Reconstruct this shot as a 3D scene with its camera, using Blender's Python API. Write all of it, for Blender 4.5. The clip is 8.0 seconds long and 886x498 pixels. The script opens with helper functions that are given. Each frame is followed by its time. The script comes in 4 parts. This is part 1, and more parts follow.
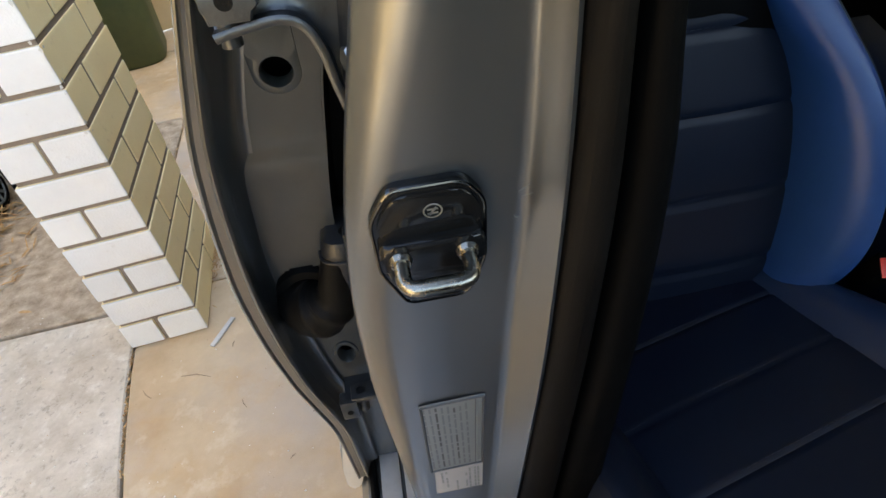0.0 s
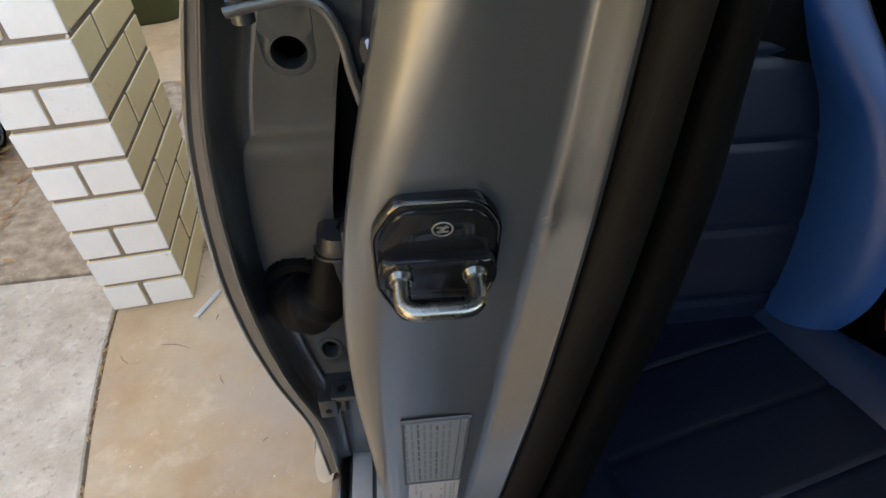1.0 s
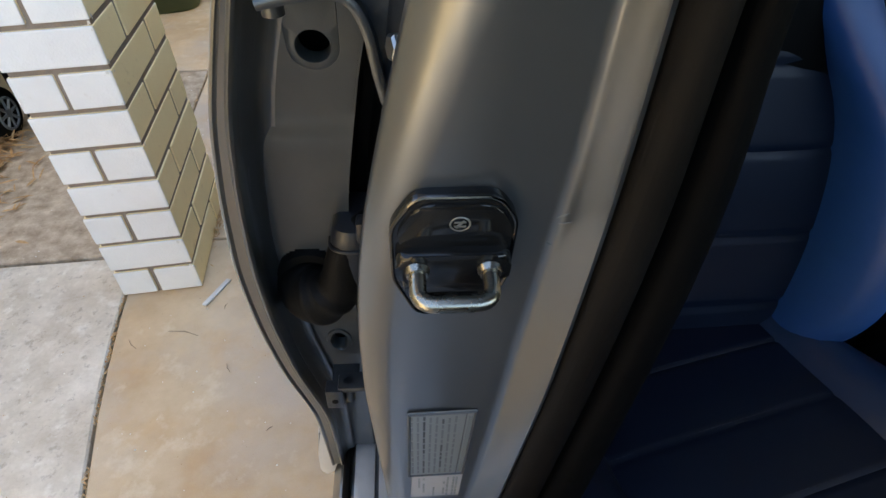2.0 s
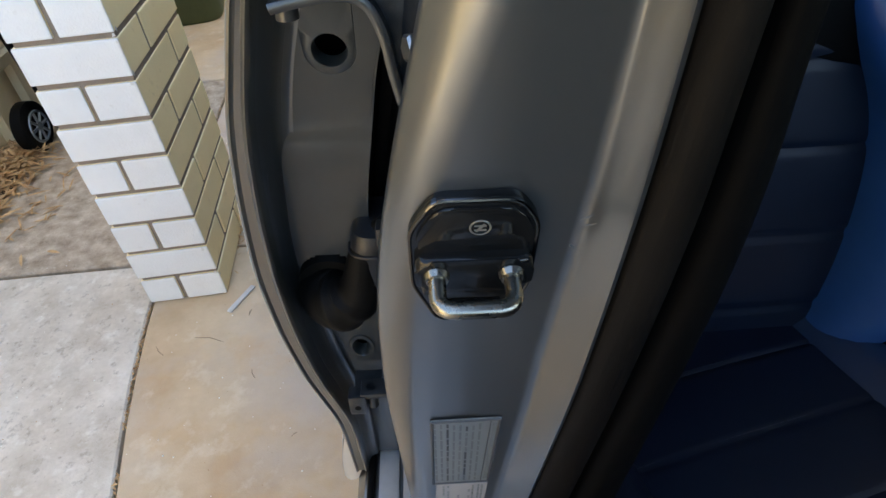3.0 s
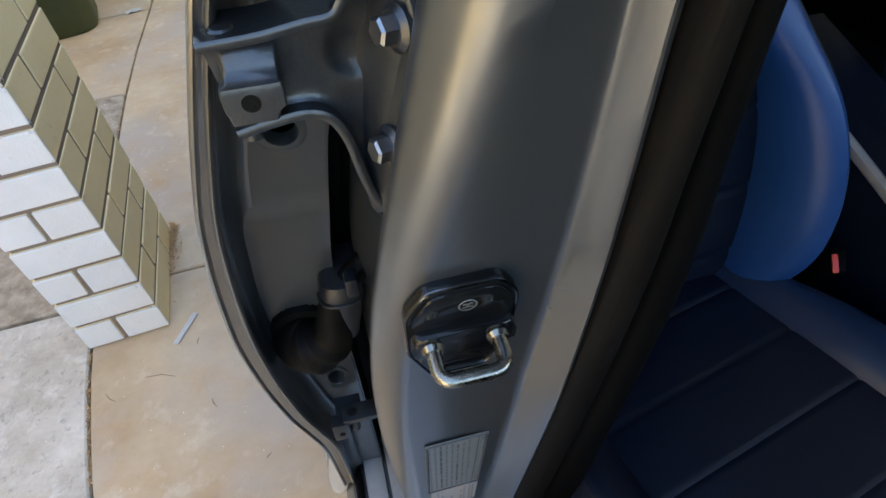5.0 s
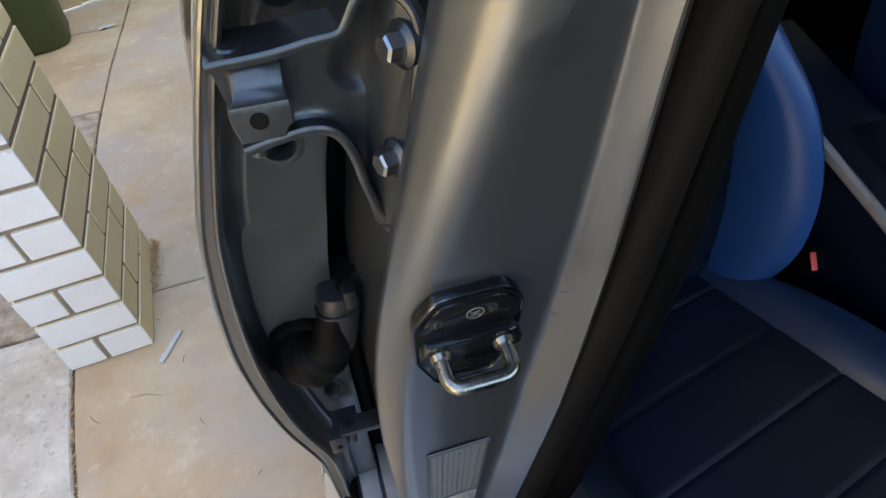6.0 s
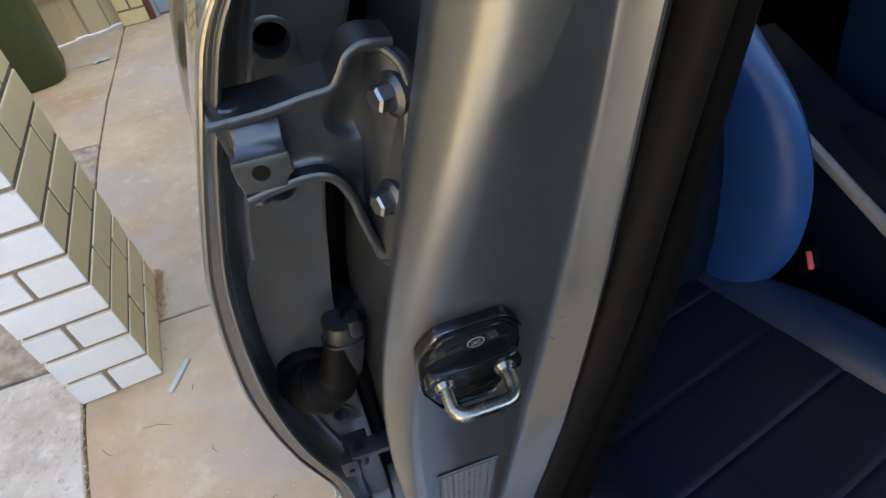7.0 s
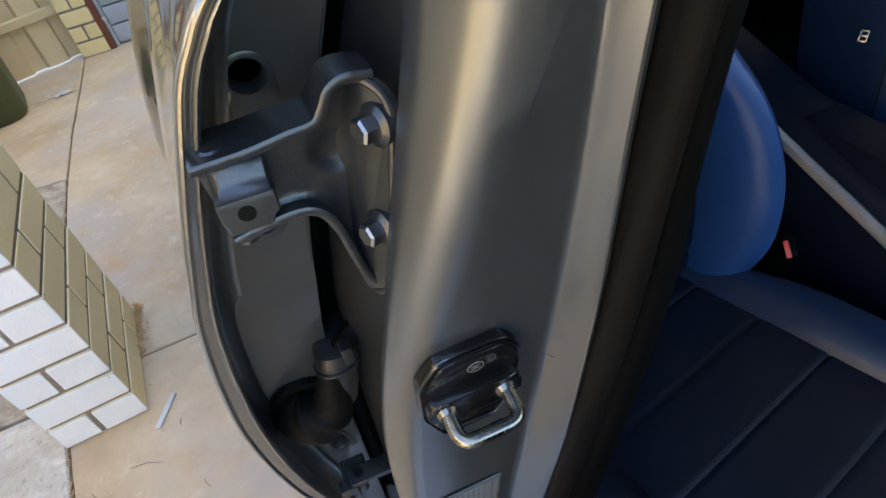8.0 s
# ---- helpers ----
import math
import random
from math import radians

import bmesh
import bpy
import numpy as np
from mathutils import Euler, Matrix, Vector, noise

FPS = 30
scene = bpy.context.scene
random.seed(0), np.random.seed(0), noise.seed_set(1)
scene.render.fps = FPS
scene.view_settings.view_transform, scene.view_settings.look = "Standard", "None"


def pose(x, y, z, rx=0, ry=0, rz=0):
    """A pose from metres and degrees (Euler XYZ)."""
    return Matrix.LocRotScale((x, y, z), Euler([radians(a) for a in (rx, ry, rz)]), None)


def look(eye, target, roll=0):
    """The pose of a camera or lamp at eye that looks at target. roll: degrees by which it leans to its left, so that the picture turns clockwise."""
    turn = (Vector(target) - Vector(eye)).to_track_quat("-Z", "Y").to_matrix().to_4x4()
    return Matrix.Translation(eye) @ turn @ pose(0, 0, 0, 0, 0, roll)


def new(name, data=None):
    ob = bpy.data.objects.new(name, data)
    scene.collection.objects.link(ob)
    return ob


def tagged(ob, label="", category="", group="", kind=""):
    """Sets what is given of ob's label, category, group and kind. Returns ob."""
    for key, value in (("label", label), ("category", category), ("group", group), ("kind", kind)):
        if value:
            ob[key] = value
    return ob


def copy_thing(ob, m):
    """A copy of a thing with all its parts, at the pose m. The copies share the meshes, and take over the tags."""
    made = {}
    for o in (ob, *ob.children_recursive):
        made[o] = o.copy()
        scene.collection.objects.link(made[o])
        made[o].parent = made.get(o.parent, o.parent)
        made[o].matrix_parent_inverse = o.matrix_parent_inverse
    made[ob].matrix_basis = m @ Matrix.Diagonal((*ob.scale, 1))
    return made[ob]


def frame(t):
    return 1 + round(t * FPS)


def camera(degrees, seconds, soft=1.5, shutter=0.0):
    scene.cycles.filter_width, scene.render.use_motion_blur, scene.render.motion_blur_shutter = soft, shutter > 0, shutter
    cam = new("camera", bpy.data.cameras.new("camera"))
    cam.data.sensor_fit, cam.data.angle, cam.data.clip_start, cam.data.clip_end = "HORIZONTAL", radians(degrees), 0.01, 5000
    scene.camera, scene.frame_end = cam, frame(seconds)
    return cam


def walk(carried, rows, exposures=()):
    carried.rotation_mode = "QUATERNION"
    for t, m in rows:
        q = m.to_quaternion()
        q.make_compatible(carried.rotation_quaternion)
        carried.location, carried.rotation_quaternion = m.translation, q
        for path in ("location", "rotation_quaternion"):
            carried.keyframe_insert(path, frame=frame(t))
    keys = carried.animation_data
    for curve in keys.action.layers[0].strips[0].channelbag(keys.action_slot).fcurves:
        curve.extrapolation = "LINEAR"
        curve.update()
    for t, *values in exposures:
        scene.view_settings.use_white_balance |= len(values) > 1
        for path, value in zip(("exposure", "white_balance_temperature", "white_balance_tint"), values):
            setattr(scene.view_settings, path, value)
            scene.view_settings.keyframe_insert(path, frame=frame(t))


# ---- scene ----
cam = camera(74.0, 8.0)
PATH = [
    (0, (0.0319, -0.1256, 1.0727), (0.1458, 1.3986, -0.2171), -10.47),
    (0.5, (0.0344, -0.0997, 1.0743), (0.1570, 1.4136, -0.2276), -6.59),
    (1, (0.0306, -0.0923, 1.0669), (0.1539, 1.4077, -0.2502), -3.70),
    (1.5, (0.0241, -0.0982, 1.0715), (0.1491, 1.3949, -0.2533), -1.74),
    (3, (0.0266, -0.0917, 1.0647), (0.0520, 1.4215, -0.2429), -4.86),
    (3.5, (0.0193, -0.0587, 1.0666), (0.0331, 1.4249, -0.2746), -5.72),
    (4, (0.0051, -0.0778, 1.1260), (0.1616, 1.3710, -0.2439), -5.76),
    (4.5, (0.0044, -0.0760, 1.1259), (0.2489, 1.3523, -0.2526), -7.50),
    (5.8, (0.0021, -0.0618, 1.1442), (0.2538, 1.2969, -0.3017), -8.13),
    (6, (-0.0102, -0.0696, 1.1381), (0.3118, 1.3305, -0.2534), -7.50),
    (6.5, (-0.0039, -0.0811, 1.1552), (0.3081, 1.3324, -0.2249), -9.77),
    (7, (-0.0064, -0.0724, 1.1576), (0.3214, 1.3521, -0.2074), -10.48),
    (7.5, (-0.0190, -0.0657, 1.1577), (0.3234, 1.3583, -0.2043), -10.92),
    (8, (-0.0091, -0.0618, 1.1640), (0.3938, 1.3540, -0.1900), -12.57),
]
SKY_TURN, SUN_UP = 90.0, 50.0
walk_rows = [(t, look(eye, target, roll)) for t, eye, target, roll in PATH]
walk(cam, walk_rows, [(0.0, 2.96, 7550, 8), (1.5, 2.79, 7100, 7), (3.5, 2.79, 6600, 6), (6.0, 2.86, 6450, 7), (8.0, 2.96, 6550, 8)])

# world and sun
world = bpy.data.worlds.new("world")
scene.world = world
world.use_nodes = True
wn = world.node_tree.nodes
sky = wn.new("ShaderNodeTexSky")
sky.sky_type = "NISHITA"
sky.sun_disc = False
sky.sun_elevation, sky.sun_rotation = radians(SUN_UP), radians(SKY_TURN)
wn["Background"].inputs["Strength"].default_value = 0.15
world.node_tree.links.new(sky.outputs[0], wn["Background"].inputs["Color"])
sun = new("sun", bpy.data.lights.new("sun", "SUN"))
sun.data.energy, sun.data.angle, sun.data.color = 5.0, radians(0.5), (1.0, 0.95, 0.87)
sun.matrix_world = pose(0, 0, 20, 90 - SUN_UP, 0, 180 - SKY_TURN)


# materials
def material(name, low, high, rough=0.6, metal=0.0, scale=20.0, bump=0.0, bump_scale=None, fine=0.0, rough_var=0.1, coat=0.0, per_object=0.0, spec=0.5, contrast=1.6, stains=(), coat_rough=0.04):
    """Two colours mixed by two sizes of noise, with bump and uneven gloss."""
    m = bpy.data.materials.new(name)
    m.use_nodes = True
    n, l = m.node_tree.nodes, m.node_tree.links
    p = n["Principled BSDF"]
    p.inputs["Metallic"].default_value = metal
    p.inputs["Specular IOR Level"].default_value = spec
    p.inputs["Coat Weight"].default_value = coat
    p.inputs["Coat Roughness"].default_value = coat_rough
    where = n.new("ShaderNodeNewGeometry")
    big, small = n.new("ShaderNodeTexNoise"), n.new("ShaderNodeTexNoise")
    for tex, s in ((big, scale), (small, scale * 9)):
        tex.inputs["Scale"].default_value = s
        tex.inputs["Detail"].default_value = 9
        tex.inputs["Roughness"].default_value = 0.62
        l.new(where.outputs["Position"], tex.inputs["Vector"])
    mixn = n.new("ShaderNodeMath")
    mixn.operation = "MULTIPLY_ADD"
    mixn.inputs[1].default_value = 0.45
    l.new(small.outputs["Fac"], mixn.inputs[0])
    half = n.new("ShaderNodeMath")
    half.operation = "MULTIPLY_ADD"
    half.inputs[1].default_value, half.inputs[2].default_value = contrast, 0.27 - contrast * 0.5
    l.new(big.outputs["Fac"], half.inputs[0])
    l.new(half.outputs[0], mixn.inputs[2])
    last = mixn.outputs[0]
    if per_object:
        info = n.new("ShaderNodeObjectInfo")
        add = n.new("ShaderNodeMath")
        add.operation = "MULTIPLY_ADD"
        add.inputs[1].default_value = per_object
        l.new(info.outputs["Random"], add.inputs[0])
        l.new(last, add.inputs[2])
        last = add.outputs[0]
    ramp = n.new("ShaderNodeMix")
    ramp.data_type = "RGBA"
    ramp.inputs[6].default_value, ramp.inputs[7].default_value = (*low, 1), (*high, 1)
    l.new(last, ramp.inputs[0])
    colour = ramp.outputs[2]
    for k, (tint, s, start, stop, amount) in enumerate(stains):
        spot, cut, over = n.new("ShaderNodeTexNoise"), n.new("ShaderNodeMapRange"), n.new("ShaderNodeMix")
        spot.noise_dimensions = "4D"
        spot.inputs["W"].default_value = 3.7 * k + 1.3
        spot.inputs["Scale"].default_value, spot.inputs["Detail"].default_value = s, 5
        spot.inputs["Roughness"].default_value = 0.6
        l.new(where.outputs["Position"], spot.inputs["Vector"])
        cut.inputs["From Min"].default_value, cut.inputs["From Max"].default_value, cut.inputs["To Max"].default_value = start, stop, amount
        l.new(spot.outputs["Fac"], cut.inputs["Value"])
        over.data_type = "RGBA"
        over.inputs[7].default_value = (*tint, 1)
        l.new(cut.outputs[0], over.inputs[0])
        l.new(colour, over.inputs[6])
        colour = over.outputs[2]
    l.new(colour, p.inputs["Base Color"])
    rv = n.new("ShaderNodeMapRange")
    rv.inputs["To Min"].default_value, rv.inputs["To Max"].default_value = max(rough - rough_var, 0.02), min(rough + rough_var, 1)
    l.new(big.outputs["Fac"], rv.inputs["Value"])
    l.new(rv.outputs[0], p.inputs["Roughness"])
    if bump:
        b, tex = n.new("ShaderNodeBump"), n.new("ShaderNodeTexNoise")
        tex.inputs["Scale"].default_value = bump_scale or scale * 12
        tex.inputs["Detail"].default_value = 8
        l.new(where.outputs["Position"], tex.inputs["Vector"])
        b.inputs["Strength"].default_value, b.inputs["Distance"].default_value = bump, 0.002
        l.new(tex.outputs["Fac"], b.inputs["Height"])
        l.new(b.outputs[0], p.inputs["Normal"])
    return m


PAINT = material("silver_paint", (0.140, 0.139, 0.133), (0.168, 0.167, 0.160), 0.30, 0.85, 3, 0.0, rough_var=0.04, coat=1.0)
JAMB = material("jamb_paint", (0.126, 0.132, 0.135), (0.149, 0.156, 0.159), 0.31, 0.85, 3, 0.0, rough_var=0.05, coat=0.45, coat_rough=0.16)
# darker copy of the body paint, for the shade on the shut face
SHADED_SHELL = material("shaded_shell_paint", (0.030, 0.033, 0.033), (0.047, 0.051, 0.051), 0.34, 0.25, 9, 0.05, 60, rough_var=0.2, coat=0.35, contrast=2.2, coat_rough=0.1)
HINGE = material("hinge_paint", (0.038, 0.041, 0.045), (0.066, 0.070, 0.074), 0.34, 0.75, 40, 0.12, 300, coat=0.2)
# rubber; its black also fills hollows and holes in place of shade
RUBBER_AND_SHADE = material("rubber", (0.0016, 0.0015, 0.0014), (0.0042, 0.0037, 0.0032), 0.62, 0, 30, 0.15, 500, spec=0.10)
SEAL = material("seal_rubber", (0.0026, 0.0021, 0.0016), (0.0050, 0.0040, 0.0032), 0.6, 0, 12, 0.1, 600, spec=0.10)
TRIM = material("dark_plastic", (0.0008, 0.0008, 0.0009), (0.0018, 0.0018, 0.0018), 0.62, 0, 30, 0.08, 900, spec=0.06)
GLOSS = material("gloss_black", (0.004, 0.004, 0.004), (0.008, 0.008, 0.008), 0.13, 0, 50, rough_var=0.05, spec=0.26)
DARKSTEEL = material("dark_chrome", (0.07, 0.07, 0.075), (0.12, 0.12, 0.12), 0.18, 1.0, 60, rough_var=0.06)
STEEL = material("steel", (0.20, 0.185, 0.155), (0.30, 0.28, 0.235), 0.27, 1.0, 90, 0.05, 400, rough_var=0.08)
ZINC = material("zinc", (0.22, 0.23, 0.24), (0.33, 0.34, 0.35), 0.36, 1.0, 120, 0.08, 700)
# seat leather in several tones: sheen and shade are put into the colour
LIT_BLUE = material("lit_blue_leather", (0.008, 0.043, 0.155), (0.013, 0.057, 0.198), 0.40, 0, 10, 0.12, 900, spec=0.45)
HALF_LIT_BLUE = material("half_lit_blue_leather", (0.0045, 0.016, 0.046), (0.0065, 0.021, 0.060), 0.36, 0, 10, 0.12, 900, spec=0.6)
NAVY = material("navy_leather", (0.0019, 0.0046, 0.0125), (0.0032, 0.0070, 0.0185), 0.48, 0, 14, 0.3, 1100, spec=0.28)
THREAD = material("thread", (0.010, 0.016, 0.026), (0.018, 0.025, 0.038), 0.8)
SHADED_BLUE = material("shaded_blue_leather", (0.0013, 0.0044, 0.0125), (0.0022, 0.0066, 0.0175), 0.46, 0, 10, 0.12, 900, spec=0.28)
RED = material("red_plastic", (0.55, 0.03, 0.02), (0.65, 0.05, 0.03), 0.4)
SATIN = material("satin_silver", (0.50, 0.50, 0.49), (0.60, 0.60, 0.59), 0.36, 0.5, 50)
CARPET = material("carpet", (0.006, 0.007, 0.009), (0.014, 0.015, 0.018), 0.95, 0, 60, 0.8, 900, spec=0.1)
BRICK = material("cream_brick_paint", (0.88, 0.71, 0.37), (0.94, 0.80, 0.46), 0.55, 0, 7, 0.4, 200, per_object=0.25, stains=(((0.50, 0.37, 0.17), 26, 0.62, 0.78, 0.5), ((0.28, 0.19, 0.10), 110, 0.70, 0.76, 0.5)))
# whiter copy of the brick paint: sky light on the pillar's front
SKYLIT_BRICK = material("skylit_brick_paint", (0.63, 0.63, 0.615), (0.73, 0.73, 0.715), 0.55, 0, 7, 0.4, 200, per_object=0.3, stains=(((0.45, 0.41, 0.34), 30, 0.64, 0.78, 0.5), ((0.30, 0.22, 0.14), 110, 0.71, 0.76, 0.5)))
CONNECTOR = material("connector_plastic", (0.006, 0.007, 0.009), (0.011, 0.0125, 0.015), 0.4, 0, 25, 0.1, 300, spec=0.4)
MORTAR = material("raked_mortar", (0.17, 0.132, 0.100), (0.28, 0.225, 0.18), 0.9, 0, 20, 0.6, 250)
YELLOW = material("yellow_brick_paint", (0.68, 0.52, 0.22), (0.80, 0.64, 0.32), 0.6, 0, 8, 0.3, 150, per_object=0.25)
SLAB = material("tan_concrete", (0.43, 0.295, 0.165), (0.69, 0.54, 0.35), 0.55, 0, 2.8, 0.3, 420, contrast=2.3, stains=(((0.47, 0.40, 0.33), 2.6, 0.47, 0.64, 0.7), ((0.52, 0.29, 0.095), 6, 0.52, 0.72, 0.5), ((0.72, 0.62, 0.46), 15, 0.56, 0.70, 0.5), ((0.20, 0.11, 0.05), 160, 0.66, 0.72, 0.6)))
GREY = material("grey_concrete", (0.43, 0.36, 0.265), (0.77, 0.69, 0.575), 0.85, 0, 9, 0.45, 320, contrast=1.9, stains=(((0.30, 0.25, 0.19), 55, 0.56, 0.68, 0.6), ((0.84, 0.80, 0.71), 22, 0.55, 0.68, 0.5), ((0.16, 0.12, 0.08), 240, 0.66, 0.72, 0.6)))
ROUGH = material("rough_concrete", (0.25, 0.185, 0.12), (0.56, 0.455, 0.335), 0.9, 0, 22, 0.7, 200, contrast=2.6, stains=(((0.14, 0.10, 0.065), 120, 0.60, 0.70, 0.7), ((0.66, 0.57, 0.44), 60, 0.60, 0.72, 0.6)))
JOINT = material("joint_dirt", (0.05, 0.032, 0.02), (0.14, 0.09, 0.05), 0.95, 0, 40, 1.0, 300)
FENCE = material("fence_sheet", (0.60, 0.45, 0.245), (0.70, 0.55, 0.325), 0.5, 0, 3, 0.1, 60)
BIN = material("green_plastic", (0.045, 0.06, 0.02), (0.07, 0.085, 0.03), 0.5, 0, 20, 0.1, 200)
LEAF = material("dry_leaf", (0.26, 0.13, 0.045), (0.66, 0.43, 0.20), 0.8, 0, 25, contrast=3.0)
PALE = material("pale_wood", (0.50, 0.49, 0.46), (0.66, 0.64, 0.60), 0.8, 0, 60, 0.4, 300)
LOUVRE = material("grey_door_paint", (0.30, 0.33, 0.36), (0.38, 0.41, 0.44), 0.45, 0, 8)
OXIDE = material("red_brown_paint", (0.11, 0.03, 0.02), (0.17, 0.05, 0.03), 0.5, 0, 12)
LABEL = material("label_film", (0.125, 0.139, 0.145), (0.145, 0.160, 0.166), 0.35, 0.2, 30, rough_var=0.05)
WHITE = material("white_label", (0.22, 0.22, 0.225), (0.28, 0.28, 0.28), 0.4, 0, 30)
INK = material("ink", (0.02, 0.022, 0.025), (0.04, 0.042, 0.045), 0.5)
PALEINK = material("pale_ink", (0.085, 0.097, 0.103), (0.102, 0.114, 0.120), 0.5)
LOGO = material("logo_print", (0.12, 0.114, 0.10), (0.17, 0.16, 0.14), 0.35, 0.4)
# cream chosen for warm bounce from the added overhead sheet
SHADE_SHEET = material("shade_sheet", (0.66, 0.51, 0.31), (0.74, 0.59, 0.38), 0.6, 0, 3)
FLAP = material("pale_plastic", (0.46, 0.44, 0.40), (0.54, 0.52, 0.48), 0.45, 0, 20)
GRIT = material("pale_grit", (0.78, 0.74, 0.64), (0.88, 0.85, 0.76), 0.6)
SOIL = material("soil", (0.12, 0.08, 0.05), (0.22, 0.16, 0.10), 0.95, 0, 6, 1.0, 60)


# building helpers
def mesh_object(name, bm, mat, parent=None, smooth=True):
    me = bpy.data.meshes.new(name)
    bmesh.ops.recalc_face_normals(bm, faces=bm.faces)
    bm.to_mesh(me)
    bm.free()
    me.materials.append(mat)
    if smooth:
        for f in me.polygons:
            f.use_smooth = True
        me.set_sharp_from_angle(angle=radians(38))
    ob = new(name, me)
    ob.parent = parent
    return ob


def part(name, bm, mat, parent, label="", smooth=True):
    return tagged(mesh_object(name, bm, mat, parent, smooth), label)


def thing(name, label, category, group="", kind="", at=(0, 0, 0)):
    ob = new(name)
    ob.location = at
    ob.empty_display_size = 0.05
    return tagged(ob, label, category, group, kind)


def at(table, z):
    """A value read from (z, value) pairs, smoothly between them."""
    t = sorted(table)
    return float(np.interp(z, [a for a, _ in t], [b for _, b in t]))


def smooth_at(table, z, w=0.03):
    return sum(at(table, z + d * w) for d in (-1, -0.5, 0, 0.5, 1)) / 5


def sweep(rows, closed=False, cap=False):
    """A skin over rows of points, each row with the same count."""
    bm = bmesh.new()
    vs = [[bm.verts.new(p) for p in row] for row in rows]
    k = len(rows[0])
    for a, b in zip(vs, vs[1:]):
        for i in range(k if closed else k - 1):
            j = (i + 1) % k
            bm.faces.new((a[i], a[j], b[j], b[i]))
    if cap:
        bm.faces.new(vs[0])
        bm.faces.new(list(reversed(vs[-1])))
    return bm


def tube(points, radius, sides=12, cap=True):
    """A round rod along points; radius may be one number or one for each point."""
    pts = [Vector(p) for p in points]
    rr = radius if isinstance(radius, (list, tuple)) else [radius] * len(pts)
    rows, up = [], None
    for i, p in enumerate(pts):
        d = (pts[min(i + 1, len(pts) - 1)] - pts[max(i - 1, 0)]).normalized()
        if up is None:
            up = d.orthogonal().normalized()
        up = (up - d * up.dot(d)).normalized()
        s = d.cross(up)
        rows.append([p + rr[i] * (math.cos(a) * up + math.sin(a) * s) for a in np.linspace(0, 2 * math.pi, sides, endpoint=False)])
    return sweep(rows, True, cap)


def rounded(points, r, steps=5):
    """A path of points with its inner corners rounded by r."""
    pts = [Vector(p) for p in points]
    out = [pts[0]]
    for a, b, c in zip(pts, pts[1:], pts[2:]):
        u, v = (a - b).normalized(), (c - b).normalized()
        s, e = b + u * min(r, (a - b).length / 2), b + v * min(r, (c - b).length / 2)
        for i in range(steps + 1):
            t = i / steps
            out.append(s * (1 - t) ** 2 + b * 2 * t * (1 - t) + e * t * t)
    return out + [pts[-1]]


def box(lo, hi, bevel=0.0, m=None):
    bm = bmesh.new()
    bmesh.ops.create_cube(bm, size=1)
    for v in bm.verts:
        v.co = Vector([lo[i] + (v.co[i] + 0.5) * (hi[i] - lo[i]) for i in range(3)])
    if bevel:
        bmesh.ops.bevel(bm, geom=bm.edges[:], offset=bevel, segments=2, affect="EDGES", profile=0.6)
    if m:
        bm.transform(m)
    return bm


def join(*bms):
    out = bmesh.new()
    for b in bms:
        me = bpy.data.meshes.new("tmp")
        b.to_mesh(me)
        b.free()
        out.from_mesh(me)
        bpy.data.meshes.remove(me)
    return out


def plate(outline, depth, m=None, bevel=0.0, segments=2):
    """A flat piece: an outline in its own x, y, raised by depth in its own z, with its front edge rounded."""
    bm = bmesh.new()
    lowv = [bm.verts.new((x, y, 0)) for x, y in outline]
    top = [bm.verts.new((x, y, depth)) for x, y in outline]
    k = len(outline)
    for i in range(k):
        bm.faces.new((lowv[i], lowv[(i + 1) % k], top[(i + 1) % k], top[i]))
    bm.faces.new(list(reversed(lowv)))
    f = bm.faces.new(top)
    if bevel:
        bmesh.ops.bevel(bm, geom=list(f.edges), offset=bevel, segments=segments, affect="EDGES", profile=0.5)
    if m:
        bm.transform(m)
    return bm


def ring(rx, ry, wx, wy, depth, m, sides=32, sink=0.0):
    """An oval collar round a hole: inner radii rx, ry, outer wx, wy, raised by depth; its inside goes down by sink."""
    rows = []
    for a in np.linspace(0, 2 * math.pi, sides, endpoint=False):
        c, s = math.cos(a), math.sin(a)
        rows.append([(rx * c, ry * s, -sink), (rx * c, ry * s, depth * 0.6), ((rx + 0.15 * (wx - rx)) * c, (ry + 0.15 * (wy - ry)) * s, depth),
                     ((rx + 0.75 * (wx - rx)) * c, (ry + 0.75 * (wy - ry)) * s, depth), (wx * c, wy * s, 0)])
    rows.append(rows[0])
    bm = sweep(rows)
    bmesh.ops.remove_doubles(bm, verts=bm.verts, dist=1e-6)
    bm.transform(m)
    return bm


def ellipse(rx, ry, n=32):
    return [(rx * math.cos(a), ry * math.sin(a)) for a in np.linspace(0, 2 * math.pi, n, endpoint=False)]


def facing(origin, normal, up=(0, 0, 1)):
    """A pose whose own z is normal and whose own y is as near up as can be."""
    n = Vector(normal).normalized()
    y = (Vector(up) - n * Vector(up).dot(n)).normalized()
    x = y.cross(n)
    return Matrix.Translation(origin) @ Matrix((x, y, n)).transposed().to_4x4()


# ---------------- ground ----------------
CRACK = [(-6.0, 0.45), (-0.5, -0.42), (0.527, -0.645), (0.642, -0.671), (0.775, -0.694), (0.913, -0.714), (1.045, -0.728), (2.1, -0.781), (2.4, -0.788), (2.83, -0.784), (3.3, -0.764), (3.76, -0.749), (9.0, -0.70)]


def crack_x(y):
    return at(CRACK, y)


